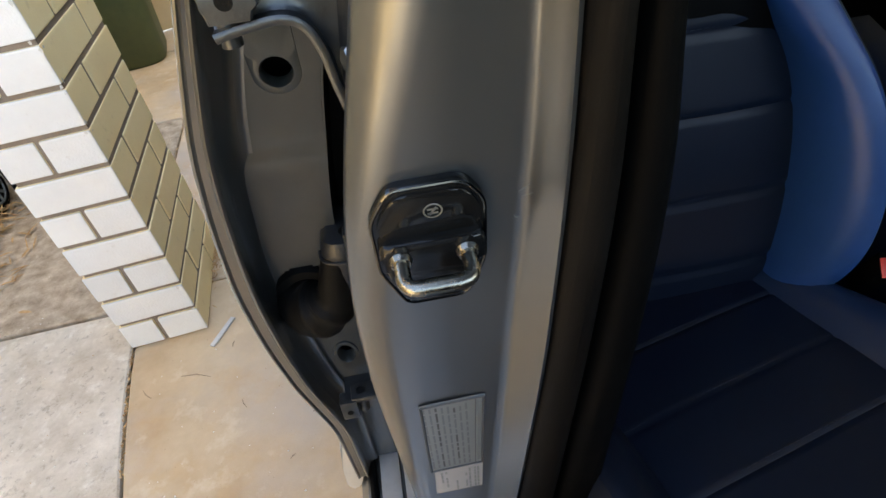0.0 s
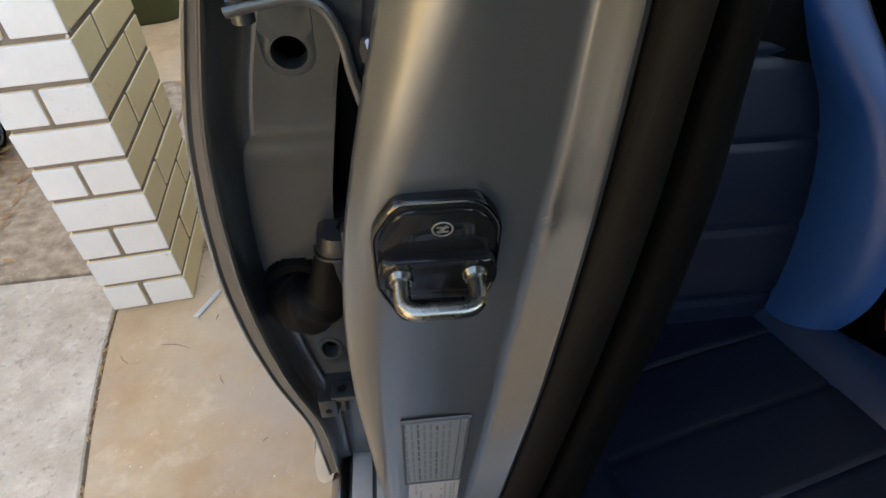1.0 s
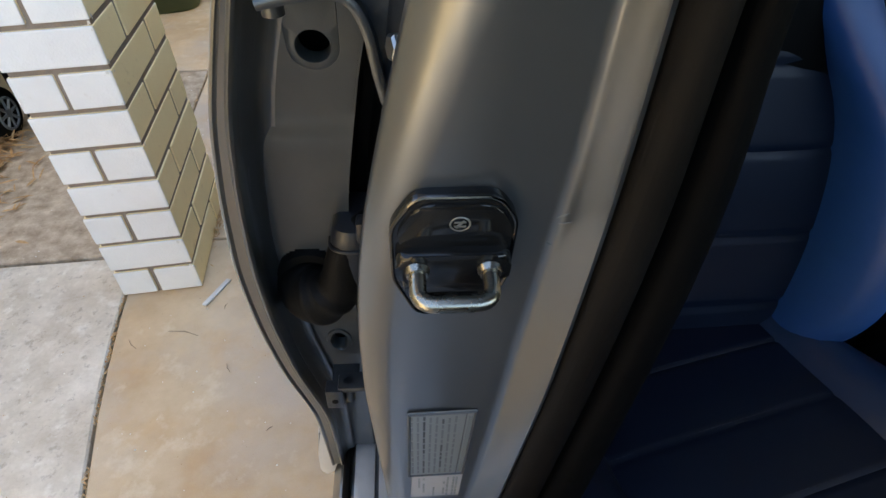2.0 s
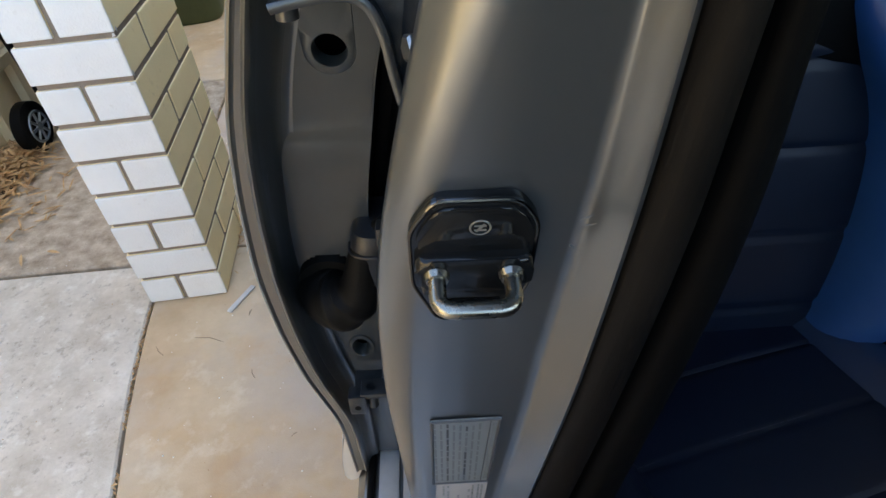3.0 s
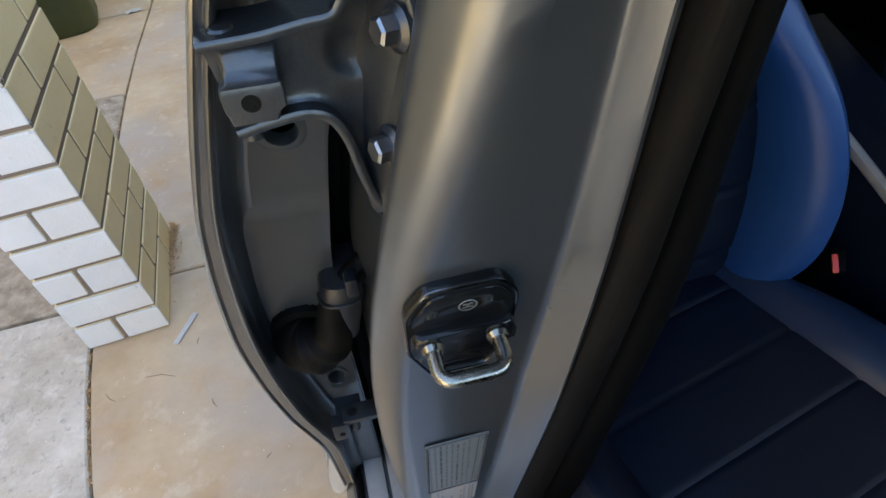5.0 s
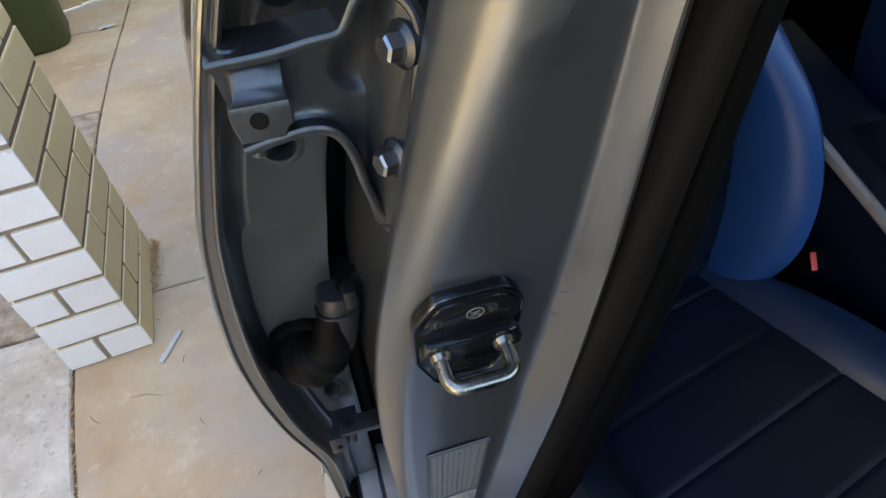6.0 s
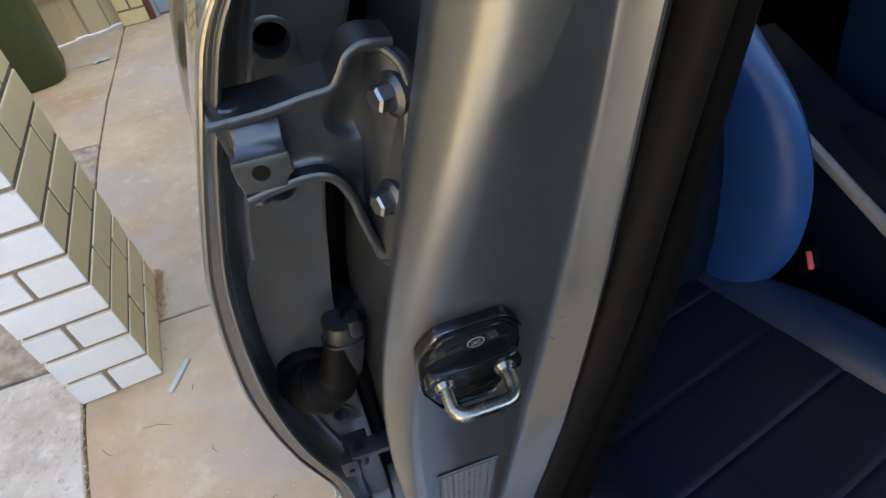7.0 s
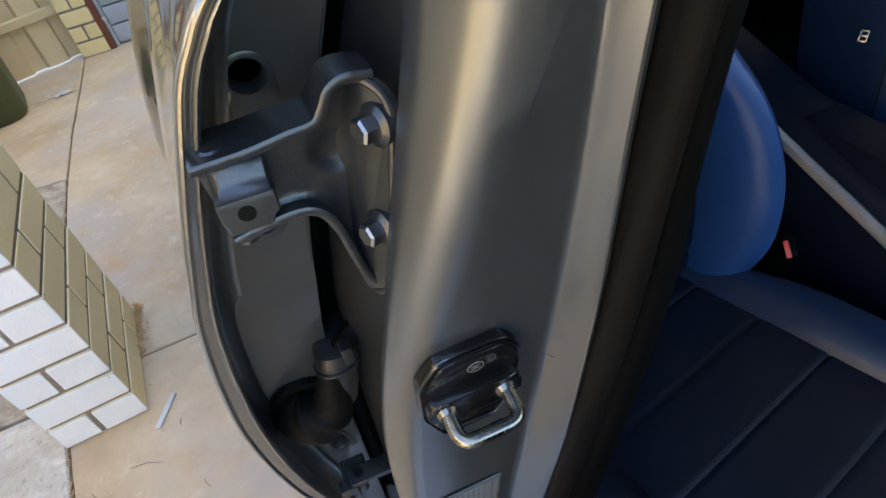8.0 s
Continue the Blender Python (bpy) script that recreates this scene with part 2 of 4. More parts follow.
def sheet(x0, x1, y0, y1, nx, ny, z, rough, seed):
    rows = []
    for y in np.linspace(y0, y1, ny):
        a = x0(y) if callable(x0) else x0
        b = x1(y) if callable(x1) else x1
        rows.append([(x, y, z + rough * noise.noise(Vector((x * 3, y * 3, seed)))) for x in np.linspace(a, b, nx)])
    return sweep(rows)


gbm = bmesh.new()
bmesh.ops.create_circle(gbm, cap_ends=True, radius=400, segments=48)
for v in gbm.verts:
    v.co.z = -0.03
tagged(mesh_object("ground", gbm, JOINT, None, False), "brown bare earth under and round the concrete slabs", "ground", kind="structure")


def slab(name, x0, x1, y0, y1, mat, label, seed):
    """A cast slab with worn rounded edges, its long sides following the joint."""
    rows = []
    for y in np.r_[y0, y0 + 0.004, np.linspace(y0 + 0.03, y1 - 0.03, 40), y1 - 0.004, y1]:
        a = x0(y) if callable(x0) else x0
        b = x1(y) if callable(x1) else x1
        end = y in (y0, y1)
        row = []
        for k, x in enumerate(np.r_[a, a, a + 0.004, np.linspace(a + 0.03, b - 0.03, 24), b - 0.004, b, b]):
            side = k in (1, 28)
            j = 0.003 * noise.noise(Vector((x * 40, y * 40, seed))) if k < 3 or k > 26 else 0
            z = -0.004 if (end or side) else 0.0
            z += 0.0012 * noise.noise(Vector((x * 6, y * 6, seed))) - 0.0006
            row.append((x + j, y, -0.05 if k in (0, 29) else z))
        rows.append(row)
    first = [(p[0], p[1], -0.05) for p in rows[0]]
    last = [(p[0], p[1], -0.05) for p in rows[-1]]
    return tagged(mesh_object(name, sweep([first] + rows + [last]), mat), label, "pavement", kind="structure")


G = 0.004
slab("pavement_1", lambda y: crack_x(y) + G, 3.5, -4.0, 1.242 - G, SLAB, "smooth tan stained concrete slab under the car", 1)
slab("pavement_2", lambda y: crack_x(y) + G, 3.5, 1.242 + G, 6.2, SLAB, "smooth tan stained concrete slab behind the pillar", 2)
slab("pavement_3", -2.6, lambda y: crack_x(y) - G, -4.0, 1.192, GREY, "pale grey weathered concrete slab", 3)
slab("pavement_4", -2.6, lambda y: crack_x(y) - G, 1.206, 2.41, ROUGH, "rough brown-grey concrete slab beside the pillar", 4)
slab("pavement_5", -2.6, lambda y: crack_x(y) - G, 2.422, 3.33, SLAB, "tan concrete slab beside the bin", 5)
slab("pavement_6", -2.6, lambda y: crack_x(y) - G, 3.342, 6.2, SLAB, "tan concrete slab along the fence", 6)

# ---------------- painted brick pillar ----------------
PX0, PX1, PY0, PY1 = -0.196, 0.0, 0.0, 0.394
COURSE, GAP = 0.086, 0.0115
brick_pillar = thing("brick_pillar", "square brick pillar painted cream, front whitened for the sky light on it", "pillar", kind="structure", at=(-0.530, 1.043, 0))
brick_pillar.rotation_euler = (0, 0, radians(2.9))
core = box((PX0 + 0.006, PY0 + 0.008, -0.02), (PX1 - 0.0035, PY1 - 0.004, 2.5))
part("mortar", core, MORTAR, brick_pillar)


def brick_mesh(sx, sy, seed, name="brick"):
    """One brick, its corners a little worn; origin at its middle."""
    bm = box((-sx / 2, -sy / 2, -(COURSE - GAP) / 2), (sx / 2, sy / 2, (COURSE - GAP) / 2), 0.0035)
    for v in bm.verts:
        v.co += 0.0012 * noise.noise_vector(v.co * 30 + Vector((seed * 7.1, 0, 0)))
    me = bpy.data.meshes.new(name)
    bmesh.ops.recalc_face_normals(bm, faces=bm.faces)
    bm.to_mesh(me)
    bm.free()
    for f in me.polygons:
        f.use_smooth = False
    return me


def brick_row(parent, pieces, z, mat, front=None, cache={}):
    """One course. Pieces are x0, x1, y0, y1; those at the front line carry a tone whitened for sky light on their outer
    face.
    """
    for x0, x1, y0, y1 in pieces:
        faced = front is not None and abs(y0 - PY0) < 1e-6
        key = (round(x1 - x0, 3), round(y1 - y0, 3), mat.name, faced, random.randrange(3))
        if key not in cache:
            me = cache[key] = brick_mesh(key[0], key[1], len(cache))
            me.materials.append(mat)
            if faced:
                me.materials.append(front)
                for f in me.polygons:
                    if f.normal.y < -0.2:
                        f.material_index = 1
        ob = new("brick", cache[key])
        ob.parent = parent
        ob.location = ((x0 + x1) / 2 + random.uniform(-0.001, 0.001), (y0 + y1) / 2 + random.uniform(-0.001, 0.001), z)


def pillar_bricks():
    w, g = PX1 - PX0, GAP
    hx = (w - g) * 0.46
    d = PY1 - PY0
    for k in range(28):
        z = 0.004 + COURSE * k + (COURSE - GAP) / 2
        if k % 2 == 0:
            y1 = PY0 + d * 0.72
            pieces = [(PX0, PX0 + hx, PY0, y1 - g), (PX0 + hx + g, PX1, PY0, y1 - g), (PX0, PX1, y1, PY1)]
        else:
            y1 = PY0 + d * 0.375
            pieces = [(PX0, PX1, PY0, y1 - g), (PX0, PX0 + hx, y1, PY1), (PX0 + hx + g, PX1, y1, PY1)]
        brick_row(brick_pillar, pieces, z, BRICK, SKYLIT_BRICK)


pillar_bricks()


def paint_chips():
    """Flaked paint along the pillar's front corner, showing pale undercoat."""
    rng2 = random.Random(11)
    bm = bmesh.new()
    for k in range(26):
        z = COURSE * rng2.randrange(1, 12) + rng2.uniform(-0.018, 0.012)
        r = rng2.uniform(0.002, 0.006)
        if k % 2:
            c, ux = Vector((PX1 - rng2.uniform(0, 0.012), PY0 - 0.0022, z)), Vector((1, 0, 0))
        else:
            c, ux = Vector((PX1 + 0.0022, PY0 + rng2.uniform(0, 0.010), z)), Vector((0, 1, 0))
        n = 7
        bm.faces.new([bm.verts.new(c + ux * r * rng2.uniform(0.3, 1) * math.cos(6.283 * i / n) + Vector((0, 0, 1.5 * r * rng2.uniform(0.3, 1) * math.sin(6.283 * i / n)))) for i in range(n)])
    tagged(mesh_object("paint_flakes", bm, PALE, brick_pillar, False), kind="stuff")


paint_chips()

# ---------------- car ----------------
car = thing("car", "silver-grey car with its front door open, parked on the concrete", "car")


def yf(z):
    """How far back the striker face of the door pillar stands at a height."""
    return 0.14 + (0.87 - z) * 0.17


def yd(z):
    return 0.30 + (0.9 - z) * 0.12


def yl(z):
    return 0.24 + (0.9 - z) * 0.17


# turns the body side, seats and console to fit the camera's view
VIEW_FIT = pose(-0.045, 0.0153, -0.010, 0.58, 2.79, -1.59)

LEFT = [(1.5, 0.09), (1.3, 0.078), (1.08, 0.041), (1.0, 0.022), (0.92, 0.004), (0.86, -0.007), (0.78, -0.015), (0.67, -0.018), (0.5, -0.014), (0.35, -0.010), (0.2, -0.010)]
RIM = [(1.5, 0.092), (1.1, 0.112), (1.0, 0.117), (0.93, 0.120), (0.84, 0.1205), (0.7, 0.119), (0.45, 0.111), (0.3, 0.105), (0.2, 0.103)]
INNER = [(1.5, 0.1179), (1.09, 0.1514), (1.04, 0.1588), (0.99, 0.1663), (0.925, 0.1811), (0.845, 0.1914), (0.77, 0.1979), (0.69, 0.2035), (0.33, 0.2248), (0.2, 0.2295)]
LIP = [(1.104, -0.018), (1.083, -0.040), (1.057, -0.052), (1.03, -0.061), (0.985, -0.0765), (0.94, -0.0905), (0.89, -0.105), (0.82, -0.117), (0.74, -0.126), (0.69, -0.127),
       (0.63, -0.126), (0.55, -0.120), (0.44, -0.102), (0.40, -0.100), (0.25, -0.101)]
SLOT = [(1.2, 0.085), (1.065, 0.042), (0.918, -0.007), (0.78, -0.029), (0.66, -0.035), (0.3, -0.035)]

heights = np.linspace(0.22, 1.42, 80)


def pillar_section(z):
    x, y, r = smooth_at(LEFT, z), yf(z), smooth_at(RIM, z)
    b = at([(0.4, 1.0), (0.75, 0.95), (0.9, 0.75), (1.05, 0.55), (1.2, 0.5)], z)
    d = 0.026 * b
    q, w = smooth_at(SLOT, z) + 0.021, yd(z)
    k = at([(0.5, 1.0), (0.9, 1.0), (1.1, 1.7), (1.5, 1.7)], z)
    xs = at([(0.2, x + 0.028), (0.80, x + 0.028), (0.907, 0.034), (1.03, 0.056), (1.5, 0.13)], z)
    return [(q + 0.004, w + 0.20, z), (q, w + 0.012, z), (q + 0.003, w - 0.012, z), (xs * 0.9 + q * 0.1, w - 0.05, z), (xs, y + 0.085, z), (xs * 0.45 + (x + 0.006) * 0.55, y + 0.055, z), (x + 0.005, y + 0.034 * k, z), (x + 0.001, y + 0.023 * k, z), (x, y + 0.016 * k, z), (x + 0.002 * k, y + 0.0105 * k, z),
            (x + 0.008 * k, y + 0.0048 * k, z), (x + 0.015 * k, y + 0.0016 * k, z), (x + 0.024 * k, y, z), ((x + r) / 2, y + 0.001, z), (r - 0.032 * b, y - 0.0005, z), (r - 0.0245 * b, y - 0.0015 * b, z), (r - 0.0225 * b, y - 0.003 * b, z), (r - 0.0205 * b, y - 0.0058 * b, z),
            (r - 0.012 * b, y - 0.0165 * b, z), (r - 0.0055 * b, y - d + 0.002, z), (r - 0.003, y - d, z), (r - 0.0005, y - d + 0.001, z), (r, y - d + 0.004, z), (r, y + 0.05, z)]


part("door_pillar", sweep([pillar_section(z) for z in heights]), JAMB, car, "silver-grey painted steel door pillar with light scuffs")


def seal_section(z):
    """Door rubber: a lip, a groove and a fat bulb beside the pillar's rim."""
    r, i, y = smooth_at(RIM, z), smooth_at(INNER, z), yf(z) - 0.020
    w = (i - r) * 0.52
    return [(r + 0.001, y + 0.06, z), (r + 0.001, y + 0.002, z), (r + 0.1 * w, y - 0.004, z), (r + 0.35 * w, y - 0.009, z), (r + 0.62 * w, y - 0.008, z), (r + 0.82 * w, y - 0.001, z),
            (r + 0.9 * w, y + 0.010, z), (r + 0.95 * w, y + 0.06, z)]


def inner_section(z):
    r, i, y = smooth_at(RIM, z), smooth_at(INNER, z), yf(z) - 0.020
    a = r + (i - r) * 0.53
    w = i - a
    return [(a, y + 0.05, z), (a + 0.05 * w, y + 0.012, z), (a + 0.3 * w, y + 0.002, z), (a + 0.7 * w, y + 0.002, z), (i, y + 0.012, z), (i + 0.012, y + 0.05, z), (i + 0.014, y + 0.30, z)]


part("door_seal", sweep([rounded(seal_section(z), 0.006, 4) for z in heights]), SEAL, car, "dark brown-black rubber door seal")
part("pillar_trim", sweep([rounded(inner_section(z), 0.006, 4) for z in heights]), TRIM, car, "black plastic inner pillar trim")

# rear door: outer skin with a hemmed front lip, hollow shut face
lip_z = np.linspace(0.25, 1.104, 110)


def lip_x(z):
    return smooth_at(LIP, z, min(0.022, 1.1045 - z))


def skin_section(z):
    x, y = lip_x(z), yl(z)
    f = max(0.0, min(1.0, (0.98 - z) / 0.2))
    out = [(x - (0.030 * d + 0.012 * math.sin(min(d / 0.5, 1) * 1.57)) * f + 0.05 * d * max(0.0, z - 0.93) / 0.15, y + d, z) for d in (0.90, 0.7, 0.5, 0.35, 0.2, 0.1, 0.05, 0.02)]
    w = 0.013 + 0.006 * at([(0.4, 1), (0.75, 1), (1.0, 0)], z)
    return out + [(x - 0.0005, y + 0.006, z), (x + 0.0002, y + 0.002, z), (x + 0.0014, y, z), (x + 0.0030, y - 0.0006, z), (x + 0.0044, y + 0.0004, z), (x + 0.0054, y + 0.0022, z),
                  (x + w - 0.0056, y + 0.0026, z), (x + w - 0.0042, y + 0.0004, z), (x + w - 0.0026, y - 0.0004, z), (x + w - 0.0010, y + 0.0008, z), (x + w, y + 0.004, z), (x + w + 0.001, y + 0.014, z)]


rear_door = part("rear_door", sweep([skin_section(z) for z in lip_z]), PAINT, car, "closed silver-grey rear door with a hemmed front edge")


def channel_section(z):
    x, y = lip_x(z), yl(z)
    w = 0.013 + 0.006 * at([(0.4, 1), (0.75, 1), (1.0, 0)], z)
    a, b = (x + w - 0.002, y + 0.012), (x + 0.020, yd(z))
    return rounded([(a[0], a[1], z), (a[0] + 0.001, a[1] + 0.012, z), (b[0] - 0.002, b[1] - 0.020, z), (b[0] + 0.002, b[1] - 0.004, z), (b[0] + 0.010, b[1] + 0.0012, z), (b[0] + 0.014, b[1] + 0.001, z)], 0.009, 4)


part("shut_channel", sweep([channel_section(z) for z in lip_z]), JAMB, rear_door, "recessed grey painted channel inside the door edge")
HOLES = [(-0.0165, 1.028, 0.0105, 0.0108), (-0.0405, 0.9155, 0.0115, 0.0115), (-0.0735, 0.667, 0.034, 0.043), (-0.0605, 0.544, 0.0095, 0.017)]


def face_mesh():
    bm = bmesh.new()
    zs = np.linspace(0.25, 1.104, 330)
    cols = 80
    vs = []
    for z in zs:
        a, b = lip_x(z) + 0.024, max(smooth_at(SLOT, z), lip_x(z) + 0.03)
        row = []
        for i in range(cols):
            x = a + (b - a) * i / (cols - 1)
            y = yd(z)
            y += 0.006 * (1 / (1 + math.exp(-(z - 0.845) * 160)) - 0.5)
            y += 0.008 / (1 + math.exp((z - 0.60) * 120))
            row.append(bm.verts.new((x, y, z)))
        vs.append(row)
    for r, s in zip(vs, vs[1:]):
        for i in range(cols - 1):
            c = (r[i].co + s[i + 1].co) / 2
            if any(((c.x - hx) / (rx + 0.003)) ** 2 + ((c.z - hz) / (rz + 0.003)) ** 2 < 1 for hx, hz, rx, rz in HOLES):
                continue
            bm.faces.new((r[i], r[i + 1], s[i + 1], s[i]))
    return bm


part("shut_face", face_mesh(), SHADED_SHELL, rear_door, "pressed steel shut face with holes, its silver-grey paint darkened for shade")
# near-black sheet stands in for shade inside the door
part("door_cavity", sweep([[(lip_x(z) + 0.016, yd(z) + 0.012, z), (lip_x(z) + 0.02, yd(z) + 0.06, z), (0.05, yd(z) + 0.06, z)] for z in np.linspace(0.25, 1.10, 40)]), RUBBER_AND_SHADE, rear_door, "black sheet for the shade inside the hollow door")
part("slot_seal", sweep([[(smooth_at(SLOT, z) + dx, yd(z) + dy, z) for dx, dy in ((-0.002, 0.002), (-0.001, 0.03), (0.004, 0.045), (0.014, 0.045), (0.024, 0.03), (0.026, 0.014))] for z in np.linspace(0.25, 1.15, 60)]), RUBBER_AND_SHADE, rear_door, "black rubber seal in the gap")

def curve_points(pts, n=24):
    """A smooth path through a few points (Catmull-Rom)."""
    p = [Vector(q) for q in pts]
    p = [p[0] * 2 - p[1]] + p + [p[-1] * 2 - p[-2]]
    out = []
    segs = len(p) - 3
    for i in range(n + 1):
        t = i / n * segs
        k = min(int(t), segs - 1)
        t -= k
        a, b, c, d = p[k:k + 4]
        out.append(0.5 * ((2 * b) + (c - a) * t + (2 * a - 5 * b + 4 * c - d) * t * t + (3 * b - a - 3 * c + d) * t ** 3))
    return out


def boss(r, out, tail, depth, m, sink=0.012):
    """A raised flat tongue with a round hole in its end; tail is its length below (or above, if negative) the hole."""
    rows = []
    for a in np.linspace(0, 2 * math.pi, 48, endpoint=False):
        c, s = math.cos(a), math.sin(a)
        k = out
        if s * tail < 0:
            k = min(out / max(abs(c), 1e-6), abs(tail) / abs(s))
        rows.append([(r * c, r * s, -sink), (r * c, r * s, depth * 0.5), ((r + 0.0008) * c, (r + 0.0008) * s, depth), ((k - 0.002) * c, (k - 0.002) * s, depth), (k * c, k * s, depth * 0.5), ((k + 0.0015) * c, (k + 0.0015) * s, -0.001)])
    rows.append(rows[0])
    bm = sweep(rows)
    bmesh.ops.remove_doubles(bm, verts=bm.verts, dist=1e-6)
    bm.transform(m)
    return bm


def shut_pose(x, z):
    return facing((x, yd(z) + 0.002 + (0.003 if z > 0.86 else 0.0 if z > 0.6 else 0.006), z), (0, -1, -0.12))


part("hole_boss", boss(0.0112, 0.0172, 0.055, 0.0025, shut_pose(-0.0165, 1.028)), SHADED_SHELL, rear_door, "raised tongue with a round hole")
part("hole_boss", boss(0.0118, 0.0195, -0.050, 0.0025, shut_pose(-0.0405, 0.9155)), SHADED_SHELL, rear_door, "raised tongue with a round hole")
part("hole_collar", ring(0.0095, 0.017, 0.016, 0.026, 0.005, shut_pose(-0.0605, 0.544), sink=0.012), SHADED_SHELL, rear_door, "raised collar round a door hole")
for x, z in ((-0.058, 0.822), ):
    part("plug", tube([(x, yd(z) + 0.004, z), (x, yd(z) - 0.0005, z), (x, yd(z) - 0.0012, z)], [0.0035, 0.0035, 0.002], 12), SHADED_SHELL, rear_door)

# wiring boot between door and pillar
BOOT = curve_points([(-0.088, 0.345, 0.664), (-0.068, 0.312, 0.662), (-0.046, 0.302, 0.682), (-0.034, 0.299, 0.735), (0.0, 0.310, 0.765)], 44)
boot = part("wiring_boot", tube(BOOT, [at([(0, 0.031), (8, 0.033), (13, 0.031), (18, 0.026), (24, 0.0185), (30, 0.0140), (44, 0.0110)], i) + (0.0022 if i in (14, 15, 19, 20) else 0.0) for i in range(45)], 28), RUBBER_AND_SHADE, car, "soft black rubber wiring boot with two bands")
part("grommet", ring(0.024, 0.030, 0.038, 0.047, 0.012, facing((-0.0735, yd(0.667) + 0.004, 0.667), (0, -1, -0.12)), sink=0.02), RUBBER_AND_SHADE, boot, "black rubber grommet lip")


def connector_shell():
    """A tapered half-round housing over the boot."""
    rows = []
    for z, w, y in ((0.668, 0.014, 0.300), (0.672, 0.0165, 0.296), (0.700, 0.0185, 0.289), (0.735, 0.0200, 0.285), (0.748, 0.0200, 0.285), (0.756, 0.0185, 0.288), (0.760, 0.0140, 0.298)):
        x = -0.0360 + 0.12 * (z - 0.668)
        rows.append([(x + w * math.cos(a), y + 0.022 - 0.022 * math.sin(a) ** 0.6, z) for a in np.linspace(math.pi, 0, 13)] + [(x + w, y + 0.045, z), (x - w, y + 0.045, z)])
    return sweep(rows, True, True)


part("boot_cover", connector_shell(), CONNECTOR, boot, "dark plastic connector cover")
part("cover_band", tube([(-0.0278 + 0.0208 * math.cos(a), 0.3068 - 0.0225 * math.sin(a) ** 0.6, 0.737) for a in np.linspace(math.pi, 0, 13)], 0.0016, 8), CONNECTOR, boot)
part("boot_tab", box((-0.022, 0.280, 0.750), (-0.011, 0.296, 0.772), 0.003), CONNECTOR, boot)

def soft_outline(pts, r):
    n = len(pts)
    loop = [Vector((*pts[i % n], 0)) for i in range(-1, n + 1)]
    path = rounded(loop, r, 4)[1:-1]
    return [(v.x, v.y) for v in path]


# upper hinge: pillar plate, forked arm, door knuckle, bolts
hn = Vector((-0.8, -0.6, 0.128)).normalized()
PLATE = [(-0.014, -0.093), (-0.006, -0.104), (0.006, -0.101), (0.013, -0.088), (0.014, 0.0), (0.014, 0.030), (0.006, 0.040), (-0.010, 0.043), (-0.022, 0.036), (-0.026, 0.020), (-0.025, -0.005), (-0.030, -0.030), (-0.030, -0.050), (-0.023, -0.072)]
hm = facing((0.036, 0.205, 1.003), hn, (0.16, 0, 1))
hinge = part("door_hinge", plate(soft_outline(PLATE, 0.008), 0.006, hm, 0.002), HINGE, car, "grey painted forged door hinge")
RIMPTS = rounded([(x * 0.9 - 0.0008, y * 0.97, 0.0055) for x, y in PLATE[1:9]], 0.008, 4)
part("leaf_rim", tube([hm @ q for q in RIMPTS], [0.0006] + [0.0024] * (len(RIMPTS) - 2) + [0.0006], 8), HINGE, hinge)


def arm(path, width, thick):
    """A curved flange: its path in x, z at the hinge's depth, its breadth along y."""
    rows = []
    pts = [Vector((x, 0, z)) for x, z in path]
    for i, p in enumerate(pts):
        d = (pts[min(i + 1, len(pts) - 1)] - pts[max(i - 1, 0)]).normalized()
        n = Vector((-d.z, 0, d.x)) * thick / 2
        y0 = 0.203
        y1 = y0 + width * (1 - 0.30 * i / (len(pts) - 1))
        rows.append([(p.x + n.x, y0 + 0.001, p.z + n.z), (p.x + n.x * 0.4, y0, p.z + n.z * 0.4), (p.x - n.x * 0.4, y0, p.z - n.z * 0.4), (p.x - n.x, y0 + 0.001, p.z - n.z), (p.x - n.x, y1, p.z - n.z), (p.x + n.x, y1, p.z + n.z)])
    return sweep(rows, True, True)


UPPER = [(v.x, v.y) for v in curve_points([(-0.058, 1.0245, 0), (-0.030, 1.0255, 0), (-0.008, 1.0285, 0), (0.006, 1.030, 0), (0.012, 1.037, 0), (0.017, 1.045, 0), (0.026, 1.049, 0), (0.040, 1.047, 0)])]
LOWER = [(v.x, v.y) for v in curve_points([(-0.052, 0.9765, 0), (-0.035, 0.980, 0), (-0.016, 0.982, 0), (-0.004, 0.977, 0), (0.003, 0.962, 0), (0.007, 0.940, 0), (0.012, 0.920, 0), (0.020, 0.908, 0)])]
part("upper_arm", arm(UPPER, 0.036, 0.0055), HINGE, hinge)
part("lower_arm", arm(LOWER, 0.036, 0.0055), HINGE, hinge)


